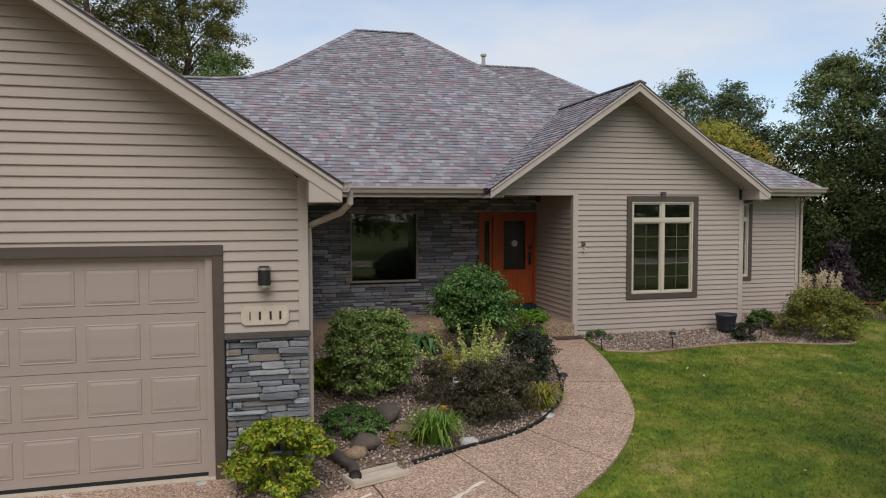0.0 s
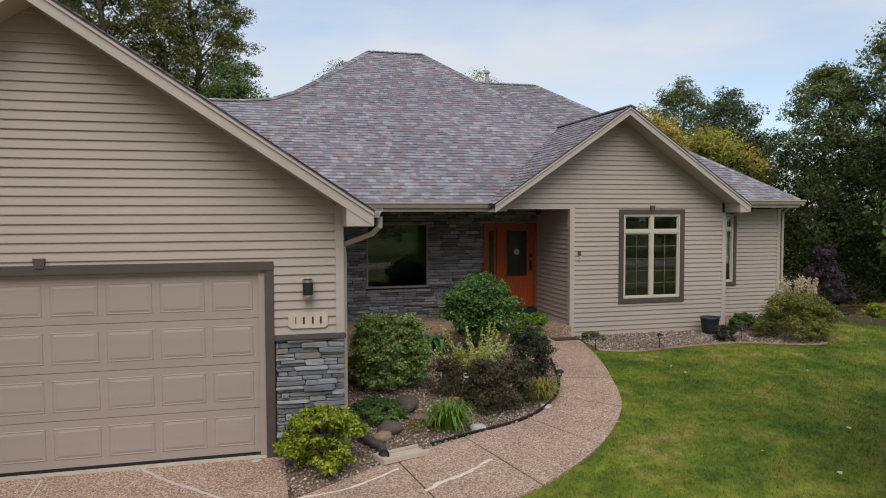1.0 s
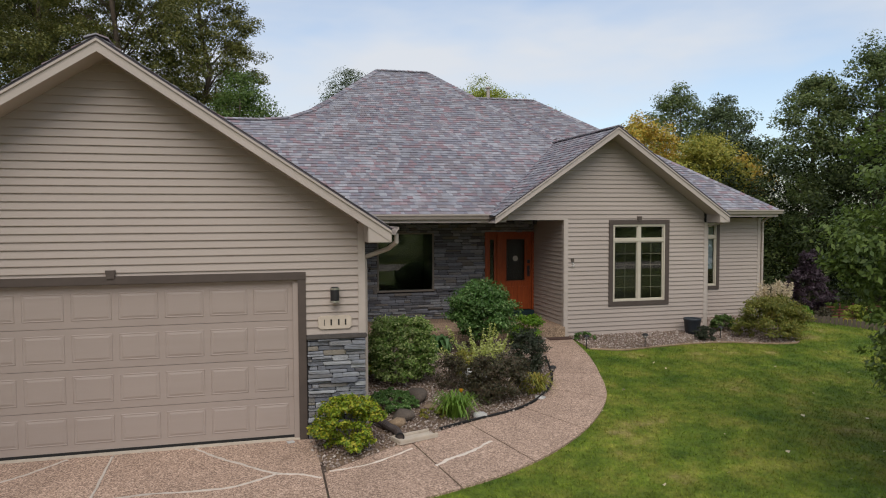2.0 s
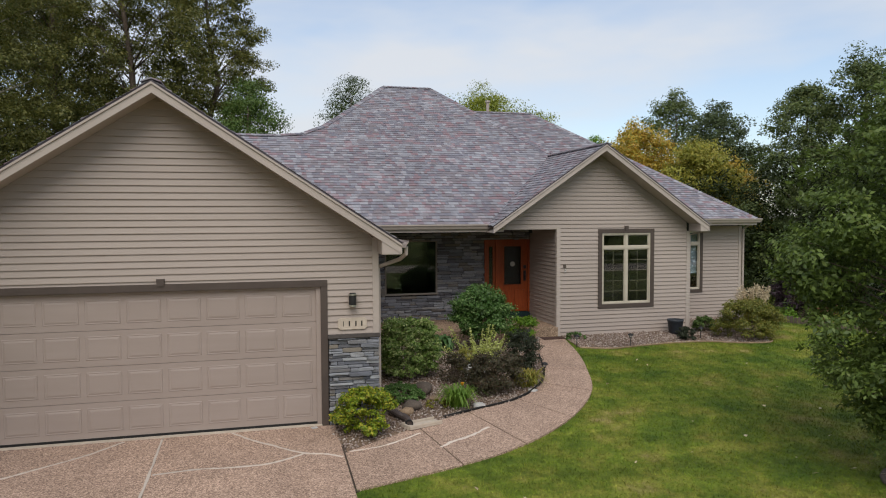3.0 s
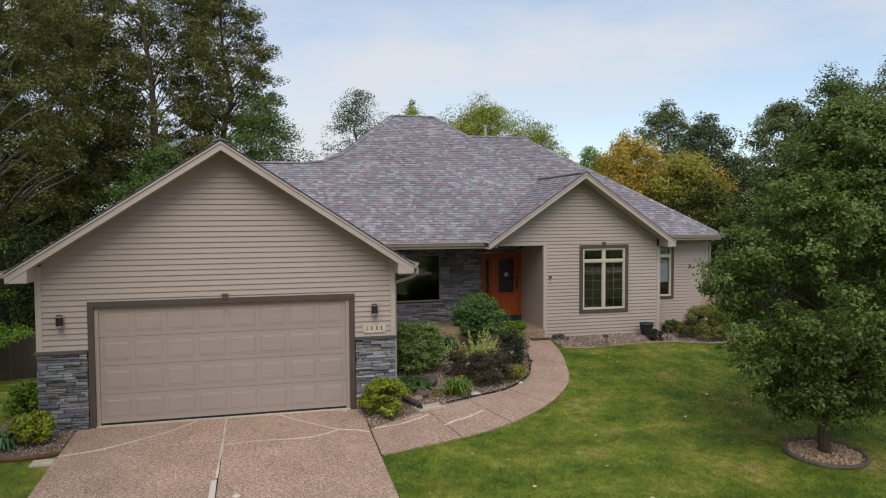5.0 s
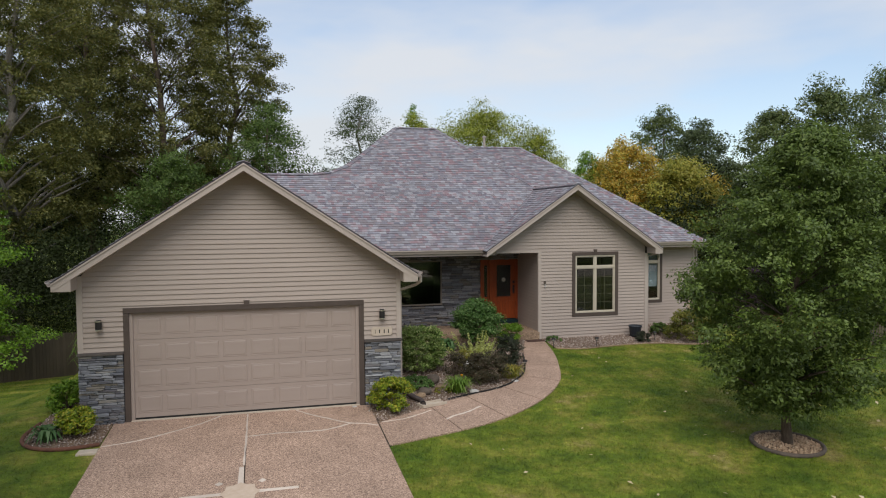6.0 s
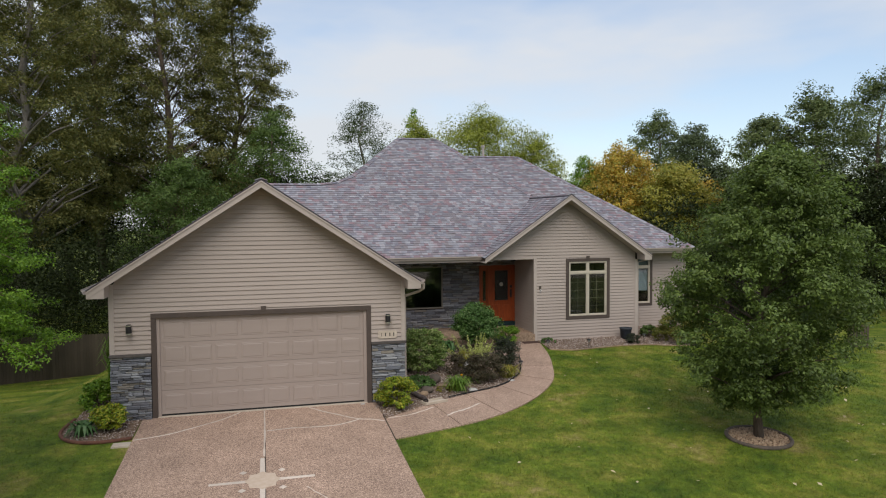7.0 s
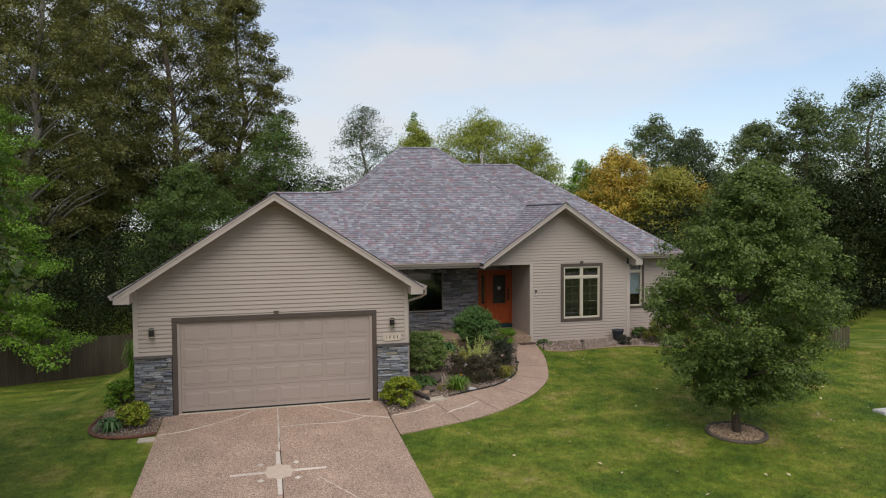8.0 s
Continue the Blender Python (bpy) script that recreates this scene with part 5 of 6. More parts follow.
scatter_stones("river_gravel", "mixed tan and pinkish river gravel mulch", BED, 11000, PEBBLE, 31, 0.014, 0.034, 0.02)
scatter_stones("river_gravel", "mixed tan and grey river gravel mulch", RBED, 6500, PEBBLE, 32, 0.014, 0.034, 0.02)
scatter_stones("wood_mulch", "tan wood-chip mulch round the tree", ring, 1300, CHIPS, 33, 0.015, 0.045, 0.02, category="mulch")
scatter_stones("river_gravel", "tan gravel mulch in the side bed", LBED, 1200, PEBBLE, 34, 0.014, 0.034, 0.02)


def edging(name, label, pts, mat, rad=0.022, dz=0.05, n=6):
    c = spline(pts, n)
    g = Geo().tube([(p.x, p.y, ground_z(p.x, p.y) + dz) for p in c], rad, 8)
    g.tube([(p.x, p.y, ground_z(p.x, p.y) + dz - 0.03) for p in c], rad * 0.6, 6)
    return tagged(part(name, g, mat, smooth=True), label, "edging")


def off(p, d):
    return (p[0] - d * 0.7, p[1] + d * 0.7)


edging("bed_edging", "black plastic bed edging along the garden path", [off(p, 0.03) for p in [(1.0, -0.12), WALK_IN[2], WALK_IN[3], WALK_IN[4], WALK_IN[5], WALK_IN[6]]], BLACK_RUBBER, 0.017, 0.05, 8)
edging("bed_edging", "tan concrete edging between gravel and lawn", RBED[:9], ROCK_TAN, 0.026, 0.015)
edging("bed_edging", "red brick-coloured curved bed edging", [(-6.42, -1.27), (-6.9, -1.38), (-7.4, -1.32), (-7.8, -1.02), (-7.99, -0.5), (-7.9, 0.3)], EDGE_RED, 0.042, 0.03)
edging("tree_ring", "dark weathered ring edging round the tree", ring + [ring[0]], ROCK_BROWN, 0.045, 0.03, 2)

# ---- front bed plants ----
shrub("spirea", "golden-green spirea bush beside the garage pillar", (-0.45, -0.58), 0.58, 0.45, 0.8, 4600, 0.025, LEAF_SPIREA, 51, skirt=0.5, clumps=50)
shrub("clipped_shrub", "boxy clipped shrub with pale-edged leaves", (0.92, 2.5), 0.72, 0.62, 1.28, 11000, 0.027, LEAF_PALETOP, 52, boxy=0.75, lift=0.06, clumps=260, skirt=0.5)
shrub("round_shrub", "large rounded deciduous shrub before the porch", (3.15, 4.4), 0.85, 0.75, 1.62, 11000, 0.032, LEAF_SHRUB, 53, lift=0.34, clumps=110, skirt=0.35, stems=16)
shrub("low_shrub", "low dark green mounded shrub by the entry", (4.42, 5.05), 0.5, 0.42, 0.72, 2600, 0.026, LEAF_BRIGHT, 54, boxy=0.5, clumps=50, skirt=0.5)
shrub("evergreen_shrub", "dark upright evergreen shrub", (3.5, 2.62), 0.42, 0.42, 0.92, 3800, 0.02, LEAF_DARK, 55, boxy=0.3, clumps=60, skirt=0.5)
shrub("barberry", "dark purplish mounded barberry", (2.32, 1.15), 0.7, 0.5, 0.84, 5600, 0.021, LEAF_BARBERRY, 56, clumps=80, skirt=0.6)
shrub("barberry", "sparse reddish barberry with thin twigs", (1.75, 1.95), 0.4, 0.35, 0.66, 1300, 0.02, LEAF_BARBERRY, 57, clumps=36, skirt=0.4, stems=14)
shrub("ground_cover", "low spreading green ground cover", (0.5, 1.2), 0.5, 0.72, 0.26, 6000, 0.016, LEAF_SHRUB, 58, clumps=150, skirt=0.7, category="plant")
shrub("ground_cover", "low reddish sedum patch", (1.05, 0.55), 0.3, 0.24, 0.16, 700, 0.018, LEAF_DRY, 59, clumps=24, skirt=0.7, category="plant")
shrub("small_shrub", "small green shrub by the garage wall", (0.3, 2.9), 0.28, 0.3, 0.5, 900, 0.035, LEAF_SPIREA, 60, clumps=24, skirt=0.6)
shrub("small_shrub", "thin reddish-green twiggy perennial", (2.2, 2.6), 0.35, 0.3, 0.55, 700, 0.022, LEAF_DRY, 62, clumps=24, skirt=0.4, stems=12)
blade_clump("daylily", "clump of bright green strap leaves", (1.4, 0.42), 0.46, 0.44, 230, LEAF_GRASS, 63, group="daylilies", category="plant")
blade_clump("daylily", "clump of yellowing strap leaves", (3.1, 1.42), 0.5, 0.38, 240, LEAF_DRY, 64, group="daylilies", category="plant")
blade_clump("hosta", "hosta with broad grey-green leaves", (2.2, 4.75), 0.5, 0.42, 80, LEAF_HOSTA, 65, width=0.05, droop=0.8, category="plant")


def flower_spikes(at, n, seed):
    """A chartreuse perennial with upright leafy spikes."""
    r = np.random.default_rng(seed)
    t = thing("spiked_perennial", "chartreuse perennial with tall pale flower spikes", "plant", (*at, ground_z(*at)))
    g = Geo()
    pts = []
    for i in range(n):
        b = r.normal(0, 0.22, 2) * (1.3, 0.8)
        h = 0.75 if i % 4 == 0 else 0.45
        h *= r.uniform(0.8, 1.25)
        top = (float(b[0] * 1.5 + r.normal(0, 0.03)), float(b[1] * 1.5), float(h))
        g.tube([(float(b[0] * 0.6), float(b[1] * 0.6), 0), top], [0.006, 0.003], 4)
        m = 55
        f = r.random(m) ** 0.8
        ax = np.array([(b[0] * 0.6, b[1] * 0.6, 0)]) * (1 - f[:, None]) + np.array([top]) * f[:, None]
        pts.append(ax + r.normal(0, 1, (m, 3)) * (0.055 * (1 - f[:, None]) + 0.012))
    part("stem", g, LEAF_CHART, t)
    p = np.concatenate(pts)
    p[:, 2] = np.maximum(p[:, 2], 0.01)
    mesh_part("foliage", leaf_mesh("foliage", p, np.tile((0, 0, 1.0), (len(p), 1)), 0.028, LEAF_CHART, seed + 1), t)


flower_spikes((2.75, 3.35), 46, 66)
fl = thing("orange_bloom", "small orange bloom on a stalk among strap leaves", "flower", (1.5, 0.5, ground_z(1.5, 0.5)))
part("stem", Geo().tube([(0, 0, 0), (0.01, 0, 0.4)], 0.004, 5), LEAF_GRASS, fl)
part("petal", Geo().lathe([(0.005, 0.39), (0.03, 0.42), (0.035, 0.45), (0.01, 0.44)], 7), FLOWER, fl)

# ---- rocks ----
for nm, lab, at, sc, mat, fl_ in (("boulder", "brown rounded boulder in the gravel bed", (0.98, 1.42), (0.26, 0.2, 0.19), ROCK_BROWN, 0.8), ("boulder", "lichened brown rock under ground cover", (0.55, 0.5), (0.2, 0.18, 0.14), ROCK_BROWN, 0.8),
                               ("stepping_stone", "flat tan stone in the gravel bed", (1.12, 1.02), (0.17, 0.13, 0.05), ROCK_TAN, 0.5), ("rock", "smooth white rock at the bed edge", (1.76, 0.33), (0.13, 0.08, 0.085), ROCK_WHITE, 0.8),
                               ("rock", "flat white rock at the bed edge", (3.12, 1.08), (0.13, 0.09, 0.05), ROCK_WHITE, 0.6), ("boulder", "pale grey weathered rock behind barberry", (2.2, 2.05), (0.24, 0.2, 0.26), ROCK_WHITE, 0.9),
                               ("rock", "small tan rock near the drain pipe", (0.4, 0.25), (0.15, 0.11, 0.12), ROCK_TAN, 0.8), ("rock", "small dark stone beside strap leaves", (1.42, 0.2), (0.08, 0.06, 0.06), ROCK_BROWN, 0.8)):
    me = rock_mesh(nm, mat, int(at[0] * 100) + 5, fl_)
    o = new(nm, me)
    o.matrix_world = Matrix.Translation((*at, ground_z(*at) + sc[2] * 0.55)) @ pose(0, 0, 0, 0, 0, at[0] * 90) @ Matrix.Diagonal((*sc, 1))
    tagged(o, lab, "rock")

# ---- downspout, drain pipe, splash block ----
part("downspout", Geo().tube([(0.28, -0.36, GEZ - 0.08), (0.28, -0.36, GEZ - 0.2), (0.2, -0.18, GEZ - 0.3), (-0.11, 0.12, GEZ - 0.44), (-0.11, 0.12, GEZ - 0.6), (-0.11, 0.12, 0.12)], 0.035, 10), GUTTER, house, "taupe metal downspout")
part("downspout", Geo().tube([(12.86, 6.9, E2Z - 0.12), (12.86, 7.2, E2Z - 0.22), (12.79, 7.36, E2Z - 0.35), (12.79, 7.36, 0.3)], 0.035, 8), GUTTER, house)
part("downspout", Geo().tube([(9.98, 5.3, REZ - 0.1), (9.98, 5.4, REZ - 0.2), (9.7, 5.66, REZ - 0.32), (9.7, 5.66, 0.3)], 0.035, 8), GUTTER, house)
pipe = thing("drain_pipe", "brown corrugated downspout extension on the gravel", "pipe", (0, 0, 0))
c = spline([(-0.07, 0.34, 0.2), (0.1, 0.25, 0.14), (0.22, 0.0, 0.1), (0.3, -0.18, 0.09), (0.3, -0.42, 0.07)], 12)
PIPE_MAT = material("brown_plastic", [hexa("3d3431"), hexa("4b413d")], scale=8, rough=0.5)
part("tube", Geo().tube([tuple(p) for p in c], [0.062 if i % 2 else 0.054 for i in range(len(c))], 12), PIPE_MAT, pipe)
part("rim", Geo().lathe([(0.05, 0), (0.068, 0), (0.068, 0.03), (0.05, 0.03), (0.05, 0)], 14), BLACK_RUBBER, pipe).matrix_basis = pose(0.3, -0.41, 0.068, 90, 0, 0)
sb = thing("splash_block", "pale concrete splash block under the drain pipe", "splash block", (0.5, -0.4, ground_z(0.5, -0.4) + 0.03), 20)
part("base", Geo().box((-0.3, -0.14, 0), (0.36, 0.14, 0.03)), PALE_CONC, sb, bevel=0.006)
for y in (-0.14, 0.11):
    part("side_rim", Geo().box((-0.3, y, 0.03), (0.36, y + 0.03, 0.07)), PALE_CONC, sb, bevel=0.006)
part("back_rim", Geo().box((-0.3, -0.11, 0.03), (-0.27, 0.11, 0.07)), PALE_CONC, sb, bevel=0.006)
p = thing("scrap_sheet", "small white scrap at the garage door corner", "litter", (-1.25, -0.12, ground_z(-1.25, -0.12) + 0.034), 15)
part("sheet", Geo().box((-0.05, -0.04, 0), (0.05, 0.04, 0.012)), ROCK_WHITE, p)


# ---- wall lamps, number plaque, hose bib ----
def wall_lamp(at):
    t = thing("wall_lamp", "black cylinder wall lamp with steel bands on clapboard", "lamp", at, group="garage lamps")
    part("back_plate", Geo().box((-0.06, -0.045, -0.06), (0.06, -0.012, 0.06)), TRIM_PALE, t, bevel=0.006)
    part("arm", Geo().box((-0.015, -0.08, -0.015), (0.015, -0.04, 0.015)), CHROME, t)
    body = part("body", Geo().lathe([(0.0, -0.08), (0.064, -0.08), (0.064, 0.08), (0.0, 0.08)], 20, (0, -0.12, 0)), BLACK_METAL, t)
    for z in (-0.106, 0.08):
        part("band", Geo().lathe([(0.0, z), (0.068, z), (0.068, z + 0.026), (0.0, z + 0.026)], 20, (0, -0.12, 0)), CHROME, t)
    part("cap", Geo().lathe([(0.0, 0.106), (0.055, 0.106), (0.052, 0.118), (0.0, 0.118)], 20, (0, -0.12, 0)), BLACK_METAL, t)
    return t


lamp = wall_lamp((-0.59, 0.0, 2.15))
copy_thing(lamp, pose(-6.62, 0.0, 2.15))
pl = thing("number_plaque", "cream stone plaque with dark bars on clapboard", "plaque", (-0.585, -0.018, 1.74))
w_, h_, k_ = 0.245, 0.1, 0.035
part("plate", Geo().extrude([(-w_ + k_, 0, -h_), (w_ - k_, 0, -h_), (w_, 0, -h_ + k_), (w_, 0, h_ - k_), (w_ - k_, 0, h_), (-w_ + k_, 0, h_), (-w_, 0, h_ - k_), (-w_, 0, -h_ + k_)], (0, -0.025, 0)), PALE_CONC, pl, bevel=0.004)
for i, x in enumerate((-0.155, -0.055, 0.055, 0.155)):
    part("bar", Geo().box((x - (0.005 if i == 0 else 0.011), -0.031, -0.042), (x + (0.005 if i == 0 else 0.011), -0.02, 0.045)), BLACK_METAL, pl)
hb = thing("wall_tap", "small tap and cover on clapboard wall", "tap", (5.83, RW_Y - 0.015, 2.1))
part("cover", Geo().box((-0.04, -0.04, 0.04), (0.04, 0.0, 0.13)), ROCK_BROWN, hb, bevel=0.01)
part("loop", Geo().tube([(0.0, -0.03, 0.02), (0.03, -0.05, -0.03), (0.0, -0.05, -0.08), (-0.03, -0.05, -0.04)], 0.012, 8), ROCK_WHITE, hb)
pl2 = thing("porch_light", "small dark porch ceiling lamp", "lamp", (5.3, 6.7, CEIL_Z))
part("body", Geo().lathe([(0.0, -0.14), (0.05, -0.14), (0.06, -0.02), (0.08, 0.0), (0.0, 0.0)], 14), BLACK_METAL, pl2)
vent = thing("roof_vent", "grey metal plumbing vent on the rear slope", "vent", (6.6, 14.5, 6.6))
part("pipe", Geo().tube([(0, 0, 0), (0, 0, 1.36)], 0.06, 10), GUTTER, vent)
part("cap", Geo().lathe([(0.0, 1.36), (0.1, 1.36), (0.1, 1.42), (0.0, 1.45)], 12), GUTTER, vent)


# ---- path lights, pot, right bed ----
def path_light(at):
    t = thing("path_light", "small black solar path light on a stake", "path light", (*at, ground_z(*at)), group="path lights")
    part("stake", Geo().tube([(0, 0, 0), (0, 0, 0.24)], 0.01, 8), BLACK_METAL, t)
    part("lens", Geo().lathe([(0.0, 0.22), (0.035, 0.22), (0.045, 0.29), (0.0, 0.29)], 14), GLASS_FROST, t)
    part("hood", Geo().lathe([(0.0, 0.29), (0.075, 0.285), (0.06, 0.32), (0.02, 0.335), (0.0, 0.335)], 14), BLACK_METAL, t)
    return t


pl_ = path_light((3.74, 1.95))
for q in ((5.6, 4.3), (7.02, 4.15), (9.3, 4.5)):
    copy_thing(pl_, pose(*q, ground_z(*q)))
pot = thing("planter_pot", "empty dark blue-grey garden pot on gravel", "pot", (8.95, 5.15, ground_z(8.95, 5.15) + 0.02))
part("body", Geo().lathe([(0.0, 0), (0.15, 0), (0.178, 0.09), (0.208, 0.34), (0.222, 0.36), (0.222, 0.4), (0.2, 0.4), (0.178, 0.34), (0.0, 0.32)], 24), POT, pot, smooth=True)
part("soil", Geo().lathe([(0.0, 0.33), (0.18, 0.325), (0.0, 0.335)], 16), SOIL, pot)
shrub("dwarf_shrub", "low dark dwarf evergreen beside the pot", (8.85, 4.5), 0.34, 0.3, 0.34, 2600, 0.015, LEAF_DARK, 71, clumps=40, skirt=0.7)
shrub("dwarf_shrub", "flat straggly green juniper on gravel", (5.95, 5.15), 0.34, 0.3, 0.2, 800, 0.022, LEAF_SHRUB, 72, clumps=24, skirt=0.7)
shrub("bronze_shrub", "wide olive-bronze shrub at the house corner", (10.55, 4.3), 1.1, 0.74, 1.06, 7500, 0.026, LEAF_BRONZE, 73, clumps=80, skirt=0.6)
shrub("small_shrub", "yellowish-green shrub at the house wall", (9.95, 5.3), 0.36, 0.36, 0.44, 1800, 0.026, LEAF_MID, 74, clumps=40, skirt=0.6)
blade_clump("pampas_grass", "ornamental grass with pale plumes", (11.9, 5.75), 0.5, 0.85, 220, LEAF_DRY, 75, droop=0.5)
r75 = np.random.default_rng(75)
pg = thing("grass_plumes", "cream feathery plumes above ornamental grass", "ornamental grass", (11.9, 5.75, ground_z(11.9, 5.75)))
pts = []
st = Geo()
for i in range(26):
    b = r75.normal(0, 0.3, 2)
    z = r75.uniform(0.7, 1.0)
    f = r75.random(60)[:, None]
    st.tube([(float(b[0]) * 0.3, float(b[1]) * 0.3, 0), (float(b[0]), float(b[1]), float(z))], 0.005, 4)
    pts.append(np.array([(b[0], b[1], z - 0.1)]) + np.array([(0.12 * b[0], 0.1 * b[1], 0.3)]) * f + r75.normal(0, 0.03, (60, 3)))
part("stalk", st, LEAF_DRY, pg)
pts = np.concatenate(pts)
mesh_part("plume", leaf_mesh("plume", pts, np.tile((0, 0, 1.0), (len(pts), 1)), 0.04, PLUME, 76, 0.3), pg)

# side bed
blade_clump("hosta", "variegated hosta by brick-coloured edging", (-7.5, -0.75), 0.36, 0.34, 70, LEAF_HOSTA, 77, width=0.045, droop=0.85, category="plant")
shrub("small_shrub", "loose yellow-green shrub by the garage pillar", (-7.0, -0.6), 0.42, 0.36, 0.62, 1900, 0.032, LEAF_SPIREA, 78, clumps=44, skirt=0.6)
shrub("small_shrub", "dark green perennial beside the garage wall", (-7.55, 1.2), 0.4, 0.6, 0.7, 1700, 0.035, LEAF_BRIGHT, 79, clumps=40, skirt=0.6)
blade_clump("tall_grass", "tall soft green grass against the garage wall", (-7.45, 2.6), 0.45, 1.5, 160, LEAF_GRASS, 80, droop=0.3)
st_ = thing("stepping_stone", "flat pale stone beside the driveway", "paving stone", (-6.55, -1.6, ground_z(-6.55, -1.6)))
part("slab", Geo().box((-0.2, -0.15, -0.03), (0.17, 0.14, 0.03)), PALE_CONC, st_, bevel=0.012)

# ---- trees ----
MAPLE_AT = (6.95, -4.35)
tree("maple_tree", "young round-crowned green maple in a mulch ring", MAPLE_AT, 6.35, 2.35, 0.8, 105000, 0.04, LEAF_MAPLE, 90, trunk_r=0.088, clumps=430, clump_r=0.15, lean=(0.35, -0.1), flat=0.8, sprays=7, tight=0.5,
     profile=lambda h: float(np.interp(h, [0, 0.07, 0.19, 0.31, 0.47, 0.67, 0.89, 1.0], [0.3, 0.6, 0.88, 1.0, 1.0, 0.84, 0.5, 0.12])))

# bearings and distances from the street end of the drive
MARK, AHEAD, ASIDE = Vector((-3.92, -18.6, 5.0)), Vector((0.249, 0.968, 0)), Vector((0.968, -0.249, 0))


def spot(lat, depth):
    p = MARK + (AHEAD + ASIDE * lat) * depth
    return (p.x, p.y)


WOODS = [
    # lat, depth, top z, radius, crown base z, leaves, leaf, material, trunk, label
    (-0.575, 46, 27, 5.6, 3.0, 18000, 0.20, LEAF_OLIVE, BARK_PALE, "tall cottonwood with pale trunk and thinning olive crown"),
    # added outside the view, to block sky light from side lawn and fence
    (-0.95, 34, 20, 5.0, 1.0, 7000, 0.2, LEAF_WOODS, BARK, "unseen green tree added past the wood's edge for shade"),
    # no such tree known: added out of view to darken the side lawn
    (-1.12, 9.3, 12, 3.7, 1.6, 16000, 0.2, LEAF_WOODS, BARK, "unseen tree added to cast shade on the side lawn"),
    (-0.66, 50, 26, 5.5, 2.0, 13500, 0.21, LEAF_OLIVE, BARK, "tall olive-leaved tree at the wood's edge"),
    (-0.475, 60, 28, 6.0, 4.5, 16500, 0.22, LEAF_OLIVE, BARK, "tall dense tree with brownish-green crown"),
    (-0.385, 57, 27, 6.2, 5.0, 18750, 0.21, LEAF_OLIVE, BARK, "tall dark-limbed tree with brownish crown"),
    (-0.287, 62, 25, 4.7, 5.5, 15500, 0.21, LEAF_OLIVE, BARK, "tall green tree with ragged crown"),
    (-0.52, 64, 24, 6.0, 2.0, 12000, 0.24, LEAF_WOODS, BARK, "dark green tree deep in the wood"),
    (-0.36, 50, 8.4, 4.0, -2.0, 9000, 0.17, LEAF_MID, BARK, "dark blue-green rounded understorey tree"),
    (-0.235, 56, 12.5, 4.4, 1.0, 8250, 0.18, LEAF_MID, BARK, "mid-green rounded tree behind the garage roof"),
    (-0.110, 67, 15.0, 4.2, 2.0, 5400, 0.17, LEAF_GREY, BARK_PALE, "airy grey-green tree behind the roof"),
    (-0.04, 86, 17.6, 1.7, 4.0, 2200, 0.18, LEAF_BRIGHT, BARK, "narrow green treetop behind the roof"),
    (-0.035, 74, 14.0, 4.4, 2.0, 8000, 0.2, LEAF_LIME, BARK, "yellow-green tree behind the ridge"),
    (0.055, 77, 15.2, 7.2, 2.0, 15000, 0.22, LEAF_LIME, BARK, "broad yellow-green tree behind the ridge"),
    (0.125, 76, 12.9, 4.8, 2.0, 8000, 0.2, LEAF_LIME, BARK, "small rounded yellow-green treetop"),
    (0.198, 66, 9.9, 2.5, 1.0, 3900, 0.18, LEAF_BRIGHT, BARK, "small leafy green tree behind the roof"),
    (0.300, 74, 14.6, 4.2, 2.0, 6300, 0.25, LEAF_WOODS, BARK, "green tree with a pointed top"),
    (0.355, 66, 12.5, 4.0, 1.0, 6300, 0.24, LEAF_GREY, BARK, "grey-green willow-like tree beyond the lawn"),
    (0.250, 62, 10.1, 4.6, -1.0, 9500, 0.24, LEAF_YELLOW, BARK, "autumn yellow tree beyond the house"),
    (0.325, 58, 8.4, 4.4, -1.0, 9000, 0.24, LEAF_GOLD, BARK, "autumn yellow-orange tree beyond the house"),
    (0.37, 60, 7.4, 3.6, -1.5, 5500, 0.24, LEAF_YELLOW, BARK, "low yellow-green tree beyond the house"),
    (0.215, 66, 8.9, 4.0, 0.5, 7000, 0.22, LEAF_GOLD, BARK, "low yellow-green tree beyond the roof"),
    (0.445, 50, 11.6, 3.3, 0.0, 7500, 0.2, LEAF_WOODS, BARK, "dark green tree beside the lawn"),
    (0.515, 48, 12.4, 3.8, 0.0, 9500, 0.2, LEAF_WOODS, BARK, "dark leafy tree with open limbs"),
    (0.600, 50, 13.9, 4.2, 1.0, 8500, 0.19, LEAF_WOODS, BARK, "tall open-crowned dark green tree"),
    (0.69, 50, 13.0, 4.6, 0.0, 8500, 0.2, LEAF_WOODS, BARK, "broad dark tree by the neighbouring yard"),
]
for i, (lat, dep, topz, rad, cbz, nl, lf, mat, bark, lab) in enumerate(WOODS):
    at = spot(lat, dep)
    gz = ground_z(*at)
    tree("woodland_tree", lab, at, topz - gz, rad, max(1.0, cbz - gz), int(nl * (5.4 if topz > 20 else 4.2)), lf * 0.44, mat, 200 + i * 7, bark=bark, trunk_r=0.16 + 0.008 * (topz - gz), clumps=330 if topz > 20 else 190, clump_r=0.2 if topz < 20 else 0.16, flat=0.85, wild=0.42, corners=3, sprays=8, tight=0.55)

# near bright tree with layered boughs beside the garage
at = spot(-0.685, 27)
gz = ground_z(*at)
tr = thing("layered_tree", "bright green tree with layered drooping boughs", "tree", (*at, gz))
r9 = np.random.default_rng(9)
